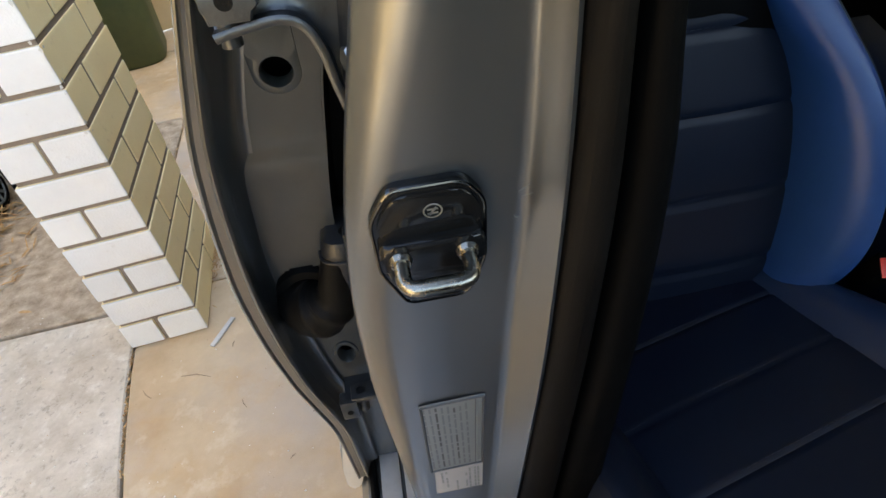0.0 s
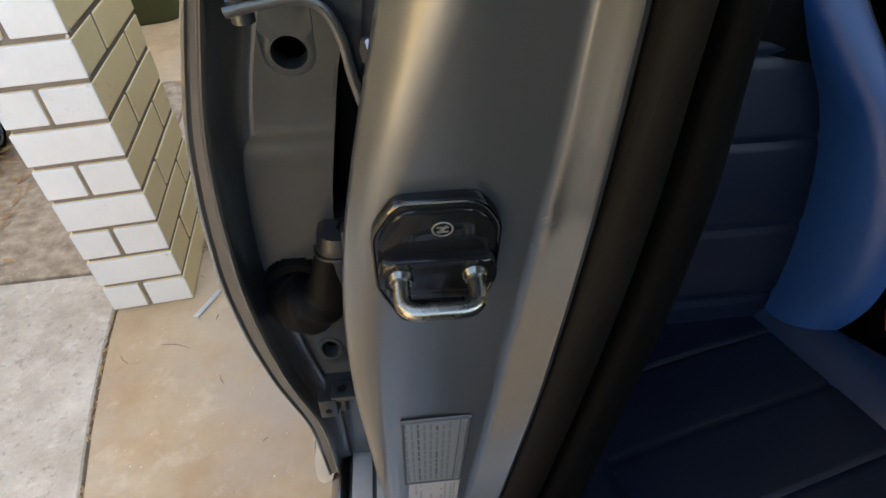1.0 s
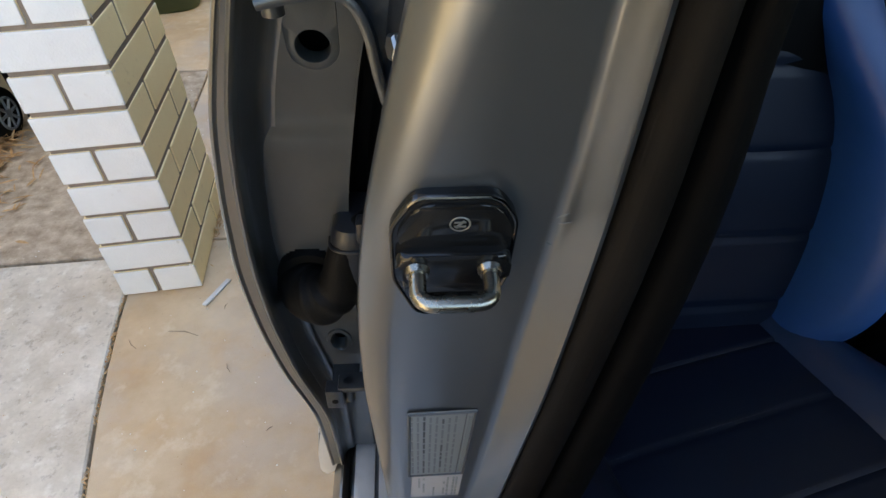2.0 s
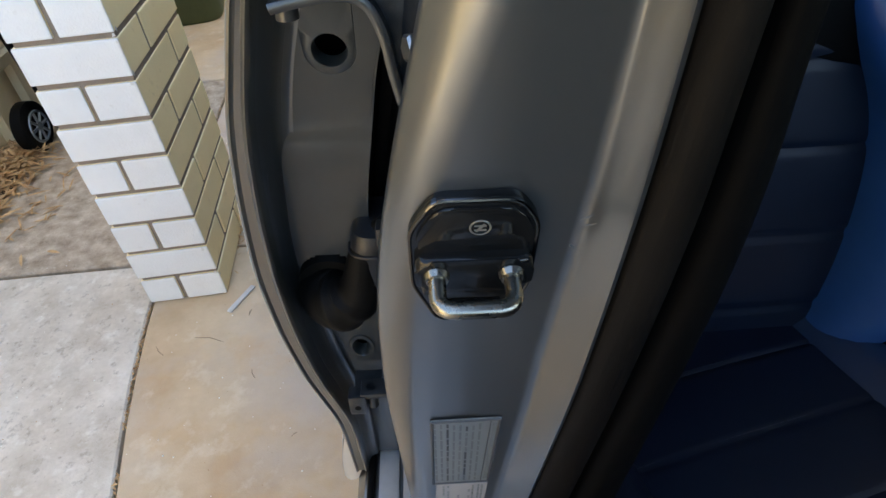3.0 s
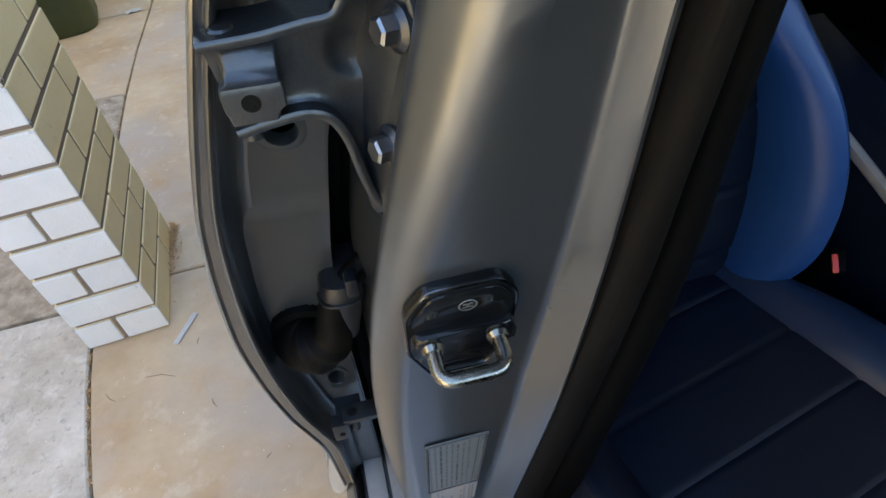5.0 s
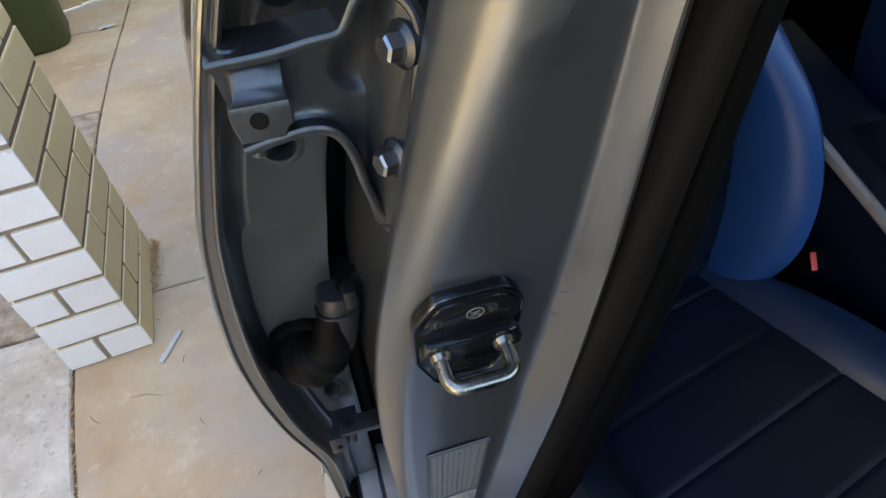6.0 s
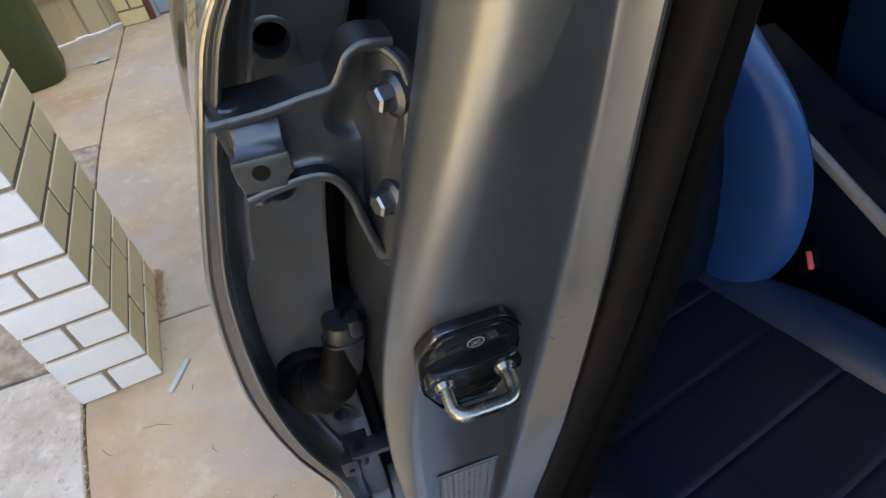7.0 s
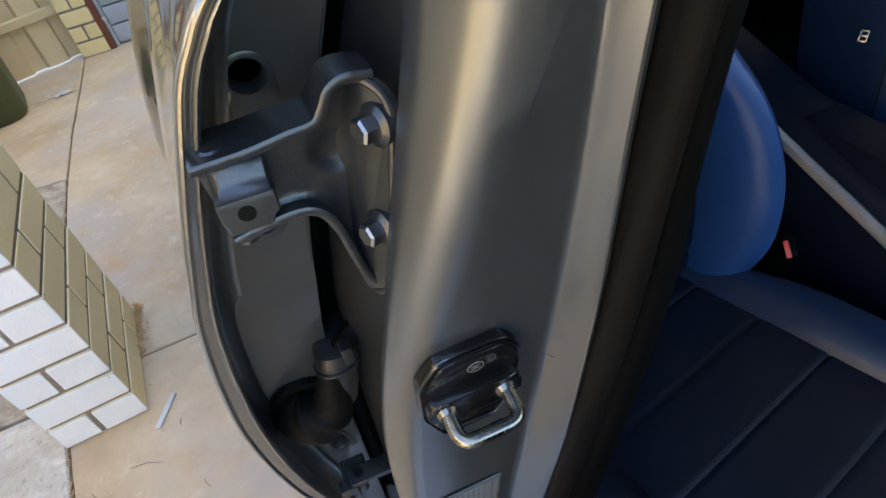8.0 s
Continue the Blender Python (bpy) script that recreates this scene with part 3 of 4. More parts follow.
def hinge_web():
    """The pressed web between the two flanges, dished, filleted into them and with a deep round dimple."""
    HX, HZ, HA, HB = 0.0140, 1.0060, 0.0125, 0.0125
    bm = bmesh.new()
    vs = []
    n, k = 60, 40
    for i in range(n + 1):
        q = i / n * (len(UPPER) - 1)
        a, t = min(int(q), len(UPPER) - 2), q - min(int(q), len(UPPER) - 2)
        u = [UPPER[a][c] * (1 - t) + UPPER[a + 1][c] * t for c in (0, 1)]
        l = [LOWER[a][c] * (1 - t) + LOWER[a + 1][c] * t for c in (0, 1)]
        row = []
        for j in range(k + 1):
            v = j / k
            edge = min(v, 1 - v)
            y = 0.2135 + 0.003 * i / n - 0.007 * math.exp(-edge / 0.045) + 0.0015 * math.sin(v * math.pi)
            x, z = u[0] * (1 - v) + l[0] * v, u[1] * (1 - v) + l[1] * v
            r = math.hypot((x - HX) / HA, (z - HZ) / HB)
            row.append(bm.verts.new((x, y + 0.005 / (1 + math.exp((r - 0.9) * 7)), z)))
        vs.append(row)
    for r0, r1 in zip(vs, vs[1:]):
        for j in range(k):
            bm.faces.new((r0[j], r0[j + 1], r1[j + 1], r1[j]))
    return bm


part("web", hinge_web(), HINGE, hinge)
KNUCKLE = [(1.0225, 0.226, -0.048, -0.024), (1.019, 0.214, -0.049, -0.024), (1.0135, 0.2085, -0.050, -0.0245), (1.007, 0.2065, -0.0505, -0.025), (1.0035, 0.2045, -0.051, -0.0255), (1.0015, 0.2015, -0.0515, -0.0255),
           (1.0005, 0.1995, -0.0545, -0.0245), (0.997, 0.1985, -0.055, -0.024), (0.9885, 0.1985, -0.0545, -0.0245), (0.986, 0.1985, -0.0535, -0.028), (0.981, 0.199, -0.053, -0.030)]
part("knuckle", sweep([[(x0, y, z), (x0 + 0.001, y - 0.001, z), (x1 - 0.001, y - 0.001, z), (x1, y, z), (x1, y + 0.008, z), (x0, y + 0.008, z)] for z, y, x0, x1 in [(0.0045 + a, b, c + 0.001, d + 0.001) for a, b, c, d in KNUCKLE]], True, True), HINGE, hinge, "bent hinge knuckle with a drilled hole")
# black disc on the knuckle paints the shade of its hole
part("knuckle_hole", tube([(-0.0402, 0.1972, 0.9968), (-0.0402, 0.202, 0.9968)], 0.0048, 18), RUBBER_AND_SHADE, hinge, "black disc for the shade in a drilled hole")
part("pivot_pin", tube([(-0.046, 0.216, 0.968), (-0.046, 0.216, 1.0275)], 0.0062, 16), HINGE, hinge)
part("rivet", tube([(-0.046, 0.216, 1.0265), (-0.046, 0.216, 1.0288)], [0.0075, 0.0055], 16), HINGE, hinge)
for bx, bz in ((0.003, 0.0195), (0.004, -0.046)):
    c, hb = hm @ Vector((bx, bz, 0.006)), Vector((-0.92, -0.38, 0.10)).normalized()
    bolt = part("bolt", tube([c + hb * d for d in (-0.005, -0.004, 0.0118, 0.0132)], [0.0005, 0.0076, 0.0076, 0.0060], 6), ZINC, hinge, "zinc plated hexagon bolt")
    for f in bolt.data.polygons:
        f.use_smooth = False
    part("washer", tube([c - hb * 0.006, c + hb * 0.002, c + hb * 0.0045], [0.0122, 0.0122, 0.0090], 24), HINGE, hinge, "zinc washer")

# door check strap low down
check = part("door_check", join(box((-0.064, 0.306, 0.497), (0.02, 0.330, 0.506), 0.002), box((-0.072, 0.306, 0.497), (-0.040, 0.345, 0.503), 0.002)), HINGE, car, "grey steel door check bracket")
part("lug", box((-0.079, 0.304, 0.470), (-0.058, 0.322, 0.503), 0.003), HINGE, check)
# flat black disc in place of a shaded hole in the lug
part("lug_hole", tube([(-0.0685, 0.3035, 0.484), (-0.0685, 0.306, 0.484)], 0.0038, 14), RUBBER_AND_SHADE, check)
part("pin", tube([(-0.052, 0.318, 0.470), (-0.052, 0.318, 0.506)], 0.006, 12), HINGE, check)

# striker with its black cover
FN = Vector((0, -1, -0.17)).normalized()
fm = facing((0.045, yf(0.868), 0.868), FN)


LOOP = [(-0.0195, 0.0, 0.004), (-0.0195, 0.0, 0.0365), (0.0195, 0.0, 0.0365), (0.0195, 0.0, 0.004)]
striker = part("door_striker", tube([fm @ p for p in rounded([Vector(p) for p in LOOP], 0.009, 6)], 0.0046, 16), STEEL, car, "worn steel door striker loop in a glossy black cover")


COVER = [(-0.0205, 0.0480), (0.0215, 0.0480), (0.0325, 0.031), (0.0325, -0.020), (0.020, -0.055), (-0.020, -0.055), (-0.0335, -0.018), (-0.0335, 0.026)]
cover = part("striker_cover", plate(soft_outline(COVER, 0.007), 0.0068, fm, 0.0035, 3), GLOSS, striker, "glossy black plastic striker cover")
upper = [(x * 0.90, 0.0440 + (y - 0.0480) * 0.86) for x, y in COVER[:3]] + [(0.0285, 0.010), (-0.0285, 0.010), (-0.030, 0.024)]
part("cover_panel", plate(soft_outline(upper, 0.008), 0.0085, fm, 0.0015), GLOSS, cover)
part("cover_edge", tube([fm @ Vector((x * 0.975, y * 0.985, 0.0062)) for x, y in (lambda o: o + o[:1])(soft_outline(COVER, 0.007))], 0.0013, 8), DARKSTEEL, cover, "smoky chrome edge")
part("cover_collar", plate(soft_outline([(-0.031, 0.012), (0.031, 0.012), (0.031, -0.012), (0.022, -0.020), (-0.022, -0.020), (-0.031, -0.012)], 0.009), 0.0150, fm, 0.004, 3), GLOSS, cover)
for yy in (-0.0240, -0.0310, -0.0380):
    part("rib", box((-0.016, yy - 0.0012, 0.004), (0.016, yy + 0.0012, 0.0115), 0.0008, fm), GLOSS, cover)
for sx in (-0.0195, 0.0195):
    part("stud_washer", tube([fm @ Vector((sx, 0, 0.0145)), fm @ Vector((sx, 0, 0.0185))], [0.0072, 0.0058], 18), STEEL, striker)
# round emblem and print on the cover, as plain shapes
em = fm @ Matrix.Translation((0.0025, 0.030, 0.0086)) @ Matrix.Scale(0.84, 4)
part("emblem", join(ring(0.0054, 0.0054, 0.0066, 0.0066, 0.0003, em), box((-0.0036, 0.0010, 0), (0.0036, 0.0024, 0.0003), 0, em), box((-0.0036, -0.0026, 0), (0.0036, -0.0012, 0.0003), 0, em), box((-0.0009, -0.004, 0), (0.0009, 0.004, 0.0003), 0, em @ pose(0, 0, 0, 0, 0, -40))), LOGO, cover, "pale round emblem")
for i in range(8):
    px = -0.0155 + i * 0.0042
    part("print_bar", box((px, 0.0168, 0.0085), (px + random.uniform(0.0018, 0.0038), 0.0188, 0.0087), 0, fm), DARKSTEEL, cover)

# labels on the pillar
sticker = part("tyre_label", plate(soft_outline([(-0.030, -0.083), (0.029, -0.081), (0.032, 0.083), (-0.028, 0.081)], 0.003), 0.0006, facing((0.045, yf(0.573) - 0.001, 0.573), FN)), LABEL, car, "grey-blue printed film label with fine rows of print")
sm = facing((0.045, yf(0.573) - 0.0016, 0.573), FN)
EDGE = [(-0.0285, -0.080), (0.0275, -0.078), (0.0302, 0.080), (-0.0265, 0.078)]
for a, b in zip(EDGE, EDGE[1:] + EDGE[:1]):
    part("border", tube([sm @ Vector((*a, 0)), sm @ Vector((*b, 0))], 0.0015, 6), INK, sticker)
part("border", tube([sm @ Vector((0.0200, -0.078, 0)), sm @ Vector((0.0228, 0.079, 0))], 0.0005, 4), INK, sticker)
for k in range(8):
    x = -0.0245 + k * 0.0055
    y = -0.072
    while y < 0.066:
        w = random.uniform(0.006, 0.022)
        part("print_bar", box((x - 0.0010, y, 0), (x + 0.0010, min(y + w, 0.072), 0.0003), 0, sm), INK if k in (2, 5) and random.random() < 0.5 else PALEINK, sticker)
        y += w + 0.004
part("print_bar", box((0.0225, -0.070, 0), (0.0262, 0.070, 0.0003), 0, sm @ pose(0.001, 0, 0, 0, 0, -1)), PALEINK, sticker)
plaque = part("maker_label", plate([(-0.028, -0.068), (0.027, -0.068), (0.028, 0.003), (-0.025, 0.003)], 0.0005, facing((0.045, yf(0.487) - 0.001, 0.487), FN)), WHITE, car, "white printed paper label")
wm = facing((0.045, yf(0.487) - 0.0015, 0.487), FN)
for c, x in enumerate((-0.018, -0.013, -0.002, 0.009, 0.013, 0.019, 0.0225)):
    y = -0.004
    while y > -0.062:
        w = random.uniform(0.004, 0.014)
        if c > 3 or random.random() < 0.6:
            part("print_bar", box((x - 0.0011, y - w, 0), (x + 0.0011, y, 0.0003), 0, wm), LABEL, plaque)
        y -= w + 0.003

# scuffs on the pillar's rim
for (x, z, dx, dz) in ((0.093, 0.906, 0.004, 0.008), (0.095, 0.902, 0.004, 0.006), (0.091, 0.888, 0.001, 0.004)):
    part("scuff", tube([(x, yf(z) - 0.0160, z), (x + dx * 0.5, yf(z) - 0.0205, z + dz * 0.6), (x + dx, yf(z) - 0.0225, z + dz)], [0.0002, 0.0004, 0.0002], 6), PALEINK, car)

# sill, floor, roof and the rest of the shell
sill = part("sill", sweep([[(-0.10, y, 0.10), (-0.108, y, 0.16), (-0.100, y, 0.215), (-0.088, y, 0.232), (-0.06, y, 0.238), (-0.02, y, 0.240), (0.0, y, 0.248), (0.10, y, 0.252), (0.125, y, 0.245), (0.13, y, 0.17)] for y in (-1.0, -0.5, 0, 0.3, 0.6, 1.15)]), PAINT, car, "silver-grey painted door sill")
part("sill_seal", tube([(-0.078, y, 0.240) for y in (-1.0, 0.0, 0.3, 0.6, 1.15)], 0.006, 10), RUBBER_AND_SHADE, sill, "black rubber sill seal")
part("tread_strip", box((-0.066, -1.0, 0.2395), (-0.036, 1.1, 0.2445), 0.002), SATIN, sill, "satin metal tread strip")
part("tread_strip", box((-0.030, -1.0, 0.241), (-0.004, 1.1, 0.2475), 0.002), SATIN, sill, "satin metal tread strip")
part("sill_end", plate(soft_outline([(-0.111, 0.337), (-0.120, 0.262), (-0.121, 0.210), (-0.104, 0.204), (-0.086, 0.262)], 0.012), 0.012, pose(0, 0.372, 0, 90, 0, 0), 0.003), FLAP, sill, "pale plastic sill end")


def fit_to_view(ob):
    ob.data.transform(VIEW_FIT)
    for child in ob.children:
        fit_to_view(child)


for ob in car.children:
    fit_to_view(ob)
part("floor_pan", box((0.12, -1.2, 0.10), (1.76, 1.9, 0.13)), CARPET, car, "black carpeted floor")
part("roof", sweep([[(0.075, y, 1.42), (0.10, y, 1.455), (0.25, y, 1.485), (0.9, y, 1.505), (1.55, y, 1.485), (1.70, y, 1.455), (1.725, y, 1.42), (1.70, y, 1.41), (0.9, y, 1.46), (0.10, y, 1.41)] for y in (-0.75, -0.3, 0.4, 1.2, 1.75)], True, True), PAINT, car, "silver-grey roof panel")
part("far_door", sweep([[(1.82, y, 0.06), (1.87, y, 0.5), (1.85, y, 0.95), (1.80, y, 0.98), (1.76, y, 0.9), (1.74, y, 0.6), (1.755, y, 0.06)] for y in (-1.2, 0, 1.2, 2.0)], True, True), TRIM, car, "dark lined far door")
part("far_pillar", box((1.70, 0.12, 0.95), (1.80, 0.26, 1.45), 0.02), TRIM, car, "dark far pillar")
part("dashboard", box((0.10, -1.25, 0.25), (1.74, -0.85, 0.95), 0.06), TRIM, car, "black plastic dashboard")
part("parcel_shelf", box((0.10, 1.75, 0.2), (1.74, 1.9, 1.0), 0.03), TRIM, car, "dark rear bulkhead")
for x in (0.09, 1.71):
    part("windscreen_pillar", tube([(x, -0.72, 1.43), (x - (0.05 if x < 1 else -0.05), -1.05, 1.15), (x - (0.09 if x < 1 else -0.09), -1.25, 0.96)], 0.035, 10), TRIM, car, "dark windscreen pillar")


def quarter_section(y):
    k = max(0, min(1, (y - 1.12) / 0.56))
    s = k * k * (3 - 2 * k)
    o = 0.35 * max(0, (y - 1.85) / 0.65) ** 2
    wide = ((0.20, -0.255), (0.27, -0.292), (0.34, -0.294), (0.385, -0.288), (0.46, -0.272), (0.535, -0.253), (0.62, -0.227), (0.69, -0.202), (0.76, -0.172), (0.83, -0.135), (0.93, -0.075), (0.99, -0.01), (1.2, 0.06), (1.43, 0.19))
    near = ((0.20, -0.06), (0.30, -0.115), (0.50, -0.135), (0.70, -0.135), (0.80, -0.115), (0.93, -0.055), (0.99, 0.01), (1.2, 0.06), (1.43, 0.19))
    return [(x * s + at(near, z) * (1 - s) + o, y, z) for z, x in wide]


part("rear_quarter", sweep([quarter_section(y) for y in np.linspace(1.16, 2.5, 30)]), PAINT, car, "silver-grey rear quarter panel mirroring the wall behind")
part("rear_quarter", sweep([[(1.765 - p[0], p[1], p[2]) for p in quarter_section(y)] for y in np.linspace(1.16, 2.5, 30)]), PAINT, car, "silver-grey rear quarter panel")
part("tailgate", sweep([[(0.02 + k * 1.725 / 8, y, z + 0.03 * math.sin(k / 8 * math.pi)) for k in range(9)] for y, z in ((1.72, 1.47), (2.1, 1.30), (2.42, 1.02), (2.52, 0.9), (2.53, 0.6), (2.48, 0.3))]), PAINT, car, "silver-grey tailgate")


def wheel(x, y):
    w = part("wheel", tube([(x, y, 0.31), (x + 0.02, y, 0.31), (x + 0.19, y, 0.31), (x + 0.21, y, 0.31)], [0.285, 0.31, 0.31, 0.285], 40), RUBBER_AND_SHADE, car, "black tyre")
    part("rim", tube([(x - 0.004, y, 0.31), (x + 0.01, y, 0.31)], [0.19, 0.21], 30), SATIN, w, "silver wheel rim")


for x, y in ((-0.215, 1.62), (1.77, 1.62), (-0.06, -1.4), (1.62, -1.4)):
    wheel(x, y)

# open front door and wing, ahead of the striker
DM = pose(-0.06, -0.98, 0, 0, 0, 205)
front_door = part("front_door", sweep([[(d, 0.0, 0.25), (d, -0.045, 0.5), (d, -0.05, 0.75), (d, -0.03, 0.98), (d, 0.06, 0.98), (d, 0.09, 0.7), (d, 0.09, 0.3), (d, 0.05, 0.25)] for d in (0.0, 0.3, 0.7, 1.0)], True, True), PAINT, car, "open silver-grey front door")
front_door.data.transform(DM)
part("window_frame", tube(rounded([DM @ Vector(p) for p in ((0.02, 0.02, 0.97), (0.45, 0.02, 1.38), (0.95, 0.02, 1.40), (1.0, 0.02, 0.97))], 0.08), 0.018, 10), TRIM, front_door)
part("front_wing", sweep([[(-0.07, y, 0.25), (-0.10, y, 0.5), (-0.09, y, 0.75), (0.0, y, 0.93 - k), (0.4, y, 1.0 - k), (0.88, y, 1.02 - k), (1.36, y, 1.0 - k), (1.76, y, 0.93 - k), (1.86, y, 0.7), (1.83, y, 0.25)] for y, k in ((-2.25, 0.40), (-2.2, 0.20), (-1.8, 0.08), (-1.4, 0.02), (-1.0, 0.0))]), PAINT, car, "silver-grey bonnet and wings")

# ---------------- seats ----------------
HALF = [(0.26, 0.235), (0.335, 0.252), (0.40, 0.266), (0.52, 0.275), (0.66, 0.258), (0.74, 0.225), (0.82, 0.16), (0.90, 0.13), (0.95, 0.12)]


def back_y(z):
    return 0.520 + 0.20 * (z - 0.335)


def back_depth(z):
    return smooth_at([(0.26, 0.02), (0.335, 0.055), (0.42, 0.115), (0.55, 0.135), (0.68, 0.115), (0.78, 0.07), (0.95, 0.01)], z, 0.05)


def backrest_panel():
    rows = []
    for z in np.linspace(0.27, 0.95, 110):
        h = smooth_at(HALF, z, 0.06) - 0.042
        groove = sum(math.exp(-((z - g) / 0.005) ** 2) for g in (0.385, 0.51, 0.645, 0.76))
        row = []
        for u in np.linspace(-1, 1, 21):
            puff = 0.010 * (1 - u ** 4)
            row.append((u * h, back_y(z) - puff + 0.0045 * groove + 0.002 * noise.noise(Vector((u * 2, z * 9, 3))), z))
        rows.append(row)
    return sweep(rows)


def backrest_bolster(side):
    """A fat padded wing: rises from the panel's seam to a rounded crest and wraps to the back."""
    rows = []
    for z in np.linspace(0.27, 0.90, 90):
        h, y, d = smooth_at(HALF, z, 0.06), back_y(z), back_depth(z)
        prof = [(h - 0.054, y + 0.012), (h - 0.053, y - 0.12 * d), (h - 0.050, y - 0.34 * d), (h - 0.044, y - 0.57 * d), (h - 0.034, y - 0.77 * d), (h - 0.021, y - 0.91 * d), (h - 0.004, y - 0.98 * d),
                (h + 0.006, y - d), (h + 0.014, y - 0.95 * d), (h + 0.019, y - 0.85 * d), (h + 0.022, y - 0.6 * d), (h + 0.020, y), (h, y + 0.09)]
        rows.append([(side * x, yy, z) for x, yy in prof])
    return sweep(rows)


def cushion_panel():
    rows = []
    for y in np.linspace(0.54, -0.06, 110):
        z = 0.335 + 0.05 * (0.52 - y) - 0.10 * max(0, (0.02 - y) / 0.08) ** 2
        groove = sum(math.exp(-((y - g) / 0.0032) ** 2) for g in (0.435, 0.318, 0.205, 0.09))
        h = 0.20 + 0.10 * max(0, 0.49 - y) * 0.6
        rows.append([(u * h, y, z + 0.008 * (1 - u ** 4) - 0.0032 * groove + 0.002 * noise.noise(Vector((u * 2, y * 9, 7)))) for u in np.linspace(-1, 1, 21)])
    return sweep(rows)


def cushion_bolster(side):
    rows = []
    for y in np.linspace(0.53, -0.05, 40):
        z = 0.335 + 0.05 * (0.52 - y)
        h = 0.183 + 0.05 * max(0, 0.49 - y)
        f = at([(-0.05, 0.02), (0.05, 0.045), (0.25, 0.05), (0.42, 0.036), (0.53, 0.010)], y)
        w = at([(-0.05, 0.09), (0.30, 0.085), (0.45, 0.055), (0.53, 0.03)], y)
        prof = [(h - 0.004, z - 0.01), (h, z + 0.004), (h + 0.18 * w, z + 0.45 * f), (h + 0.4 * w, z + 0.8 * f), (h + 0.62 * w, z + 0.97 * f), (h + 0.8 * w, z + f), (h + 0.93 * w, z + 0.9 * f), (h + w, z + 0.6 * f), (h + 1.02 * w, z), (h + w, z - 0.10)]
        rows.append([(side * x, y, zz) for x, zz in prof])
    return sweep(rows)


def stitch(points, parent, dash=0.006, gap=0.004, r=0.0006):
    """A run of thread: short dashes along points, in one mesh."""
    pts = curve_points(points, 200)
    length = [0.0]
    for a, b in zip(pts, pts[1:]):
        length.append(length[-1] + (b - a).length)
    pieces, s = [], 0.0
    while s + dash < length[-1]:
        i = int(np.searchsorted(length, s))
        j = min(int(np.searchsorted(length, s + dash)), len(pts) - 1)
        if j > i:
            pieces.append(tube([pts[i], pts[j]], r, 4))
        s += dash + gap
    part("stitching", join(*pieces), THREAD, parent, "pale blue thread")


CT = Matrix.Translation((0, 0.5, 0)) @ pose(0, 0, 0, 0, 0, 14) @ Matrix.Translation((0, -0.5, 0))


def turned(bm):
    """Turns the cushion so that its seams fit the camera's view."""
    bm.transform(CT)
    return bm


def make_seat(at_x):
    s = thing("front_seat", "blue leather car seat with fat side bolsters, light and shade in its tones", "seat", "front seats of the car")
    back = part("backrest", backrest_panel(), SHADED_BLUE, s, "blue leather backrest darkened for shade, with stitched cross seams")
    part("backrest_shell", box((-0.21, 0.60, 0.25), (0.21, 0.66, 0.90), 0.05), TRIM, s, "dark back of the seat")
    # one wing in the lit tone, the other dimmer, for the light on them
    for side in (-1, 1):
        b = part("bolster", backrest_bolster(side), LIT_BLUE if side > 0 else HALF_LIT_BLUE, back, "smooth leather bolster")
        part("piping", tube([(side * (smooth_at(HALF, z, 0.06) + 0.019), back_y(z) - 0.84 * back_depth(z), z) for z in np.linspace(0.32, 0.88, 40)], 0.0022, 6), NAVY, back, "navy piping")
    for g in (0.385, 0.51, 0.645, 0.76):
        h = at(HALF, g) - 0.05
        stitch([(-h, back_y(g) + 0.001, g + 0.006), (0, back_y(g) - 0.0085, g + 0.006), (h, back_y(g) + 0.001, g + 0.006)], back)
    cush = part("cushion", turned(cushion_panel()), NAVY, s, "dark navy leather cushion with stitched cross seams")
    # cushion wings toned apart the same way, lit side and shaded side
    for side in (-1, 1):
        part("cushion_bolster", turned(cushion_bolster(side)), HALF_LIT_BLUE if side > 0 else NAVY, cush, "blue leather cushion bolster")
    for g in (0.435, 0.318, 0.205, 0.09):
        z = 0.335 + 0.05 * (0.52 - g)
        stitch([CT @ Vector(q) for q in ((-0.19, g + 0.006, z + 0.003), (0, g + 0.006, z + 0.0085), (0.19, g + 0.006, z + 0.003))], cush)
    part("seat_base", box((-0.22, 0.0, 0.19), (0.22, 0.52, 0.325), 0.02), TRIM, s, "black seat base")
    part("headrest", box((-0.12, 0.60, 0.97), (0.12, 0.70, 1.12), 0.04), LIT_BLUE, s, "blue leather headrest")
    for side in (-1, 1):
        part("headrest_post", tube([(side * 0.05, 0.63, 0.88), (side * 0.05, 0.65, 1.0)], 0.006, 8), ZINC, s)
    s.matrix_world = VIEW_FIT @ pose(at_x, 0, 0)
    return s


seat = make_seat(0.425)
other = copy_thing(seat, pose(1.34, 0.10, 0))

buckle = thing("seat_belt_buckle", "black seat belt buckle with a red button beside the seat", "buckle")
part("housing", box((-0.020, -0.013, -0.09), (0.020, 0.013, 0.012), 0.004, facing((0.775, 0.447, 0.395), (-0.15, -0.45, 0.88), (0.9, -0.5, 0))), RUBBER_AND_SHADE, buckle)
part("release_button", box((-0.0045, -0.016, 0), (0.0045, 0.016, 0.007), 0.002, facing((0.762, 0.437, 0.404), (-0.45, -0.55, 0.6), (0.1, 0.65, 0.73))), RED, buckle, "red release button")
part("stalk", tube([(0.79, 0.48, 0.33), (0.80, 0.50, 0.19)], 0.012, 8), RUBBER_AND_SHADE, buckle)

console = thing("centre_console", "dark centre console with a satin silver trim strip", "console")


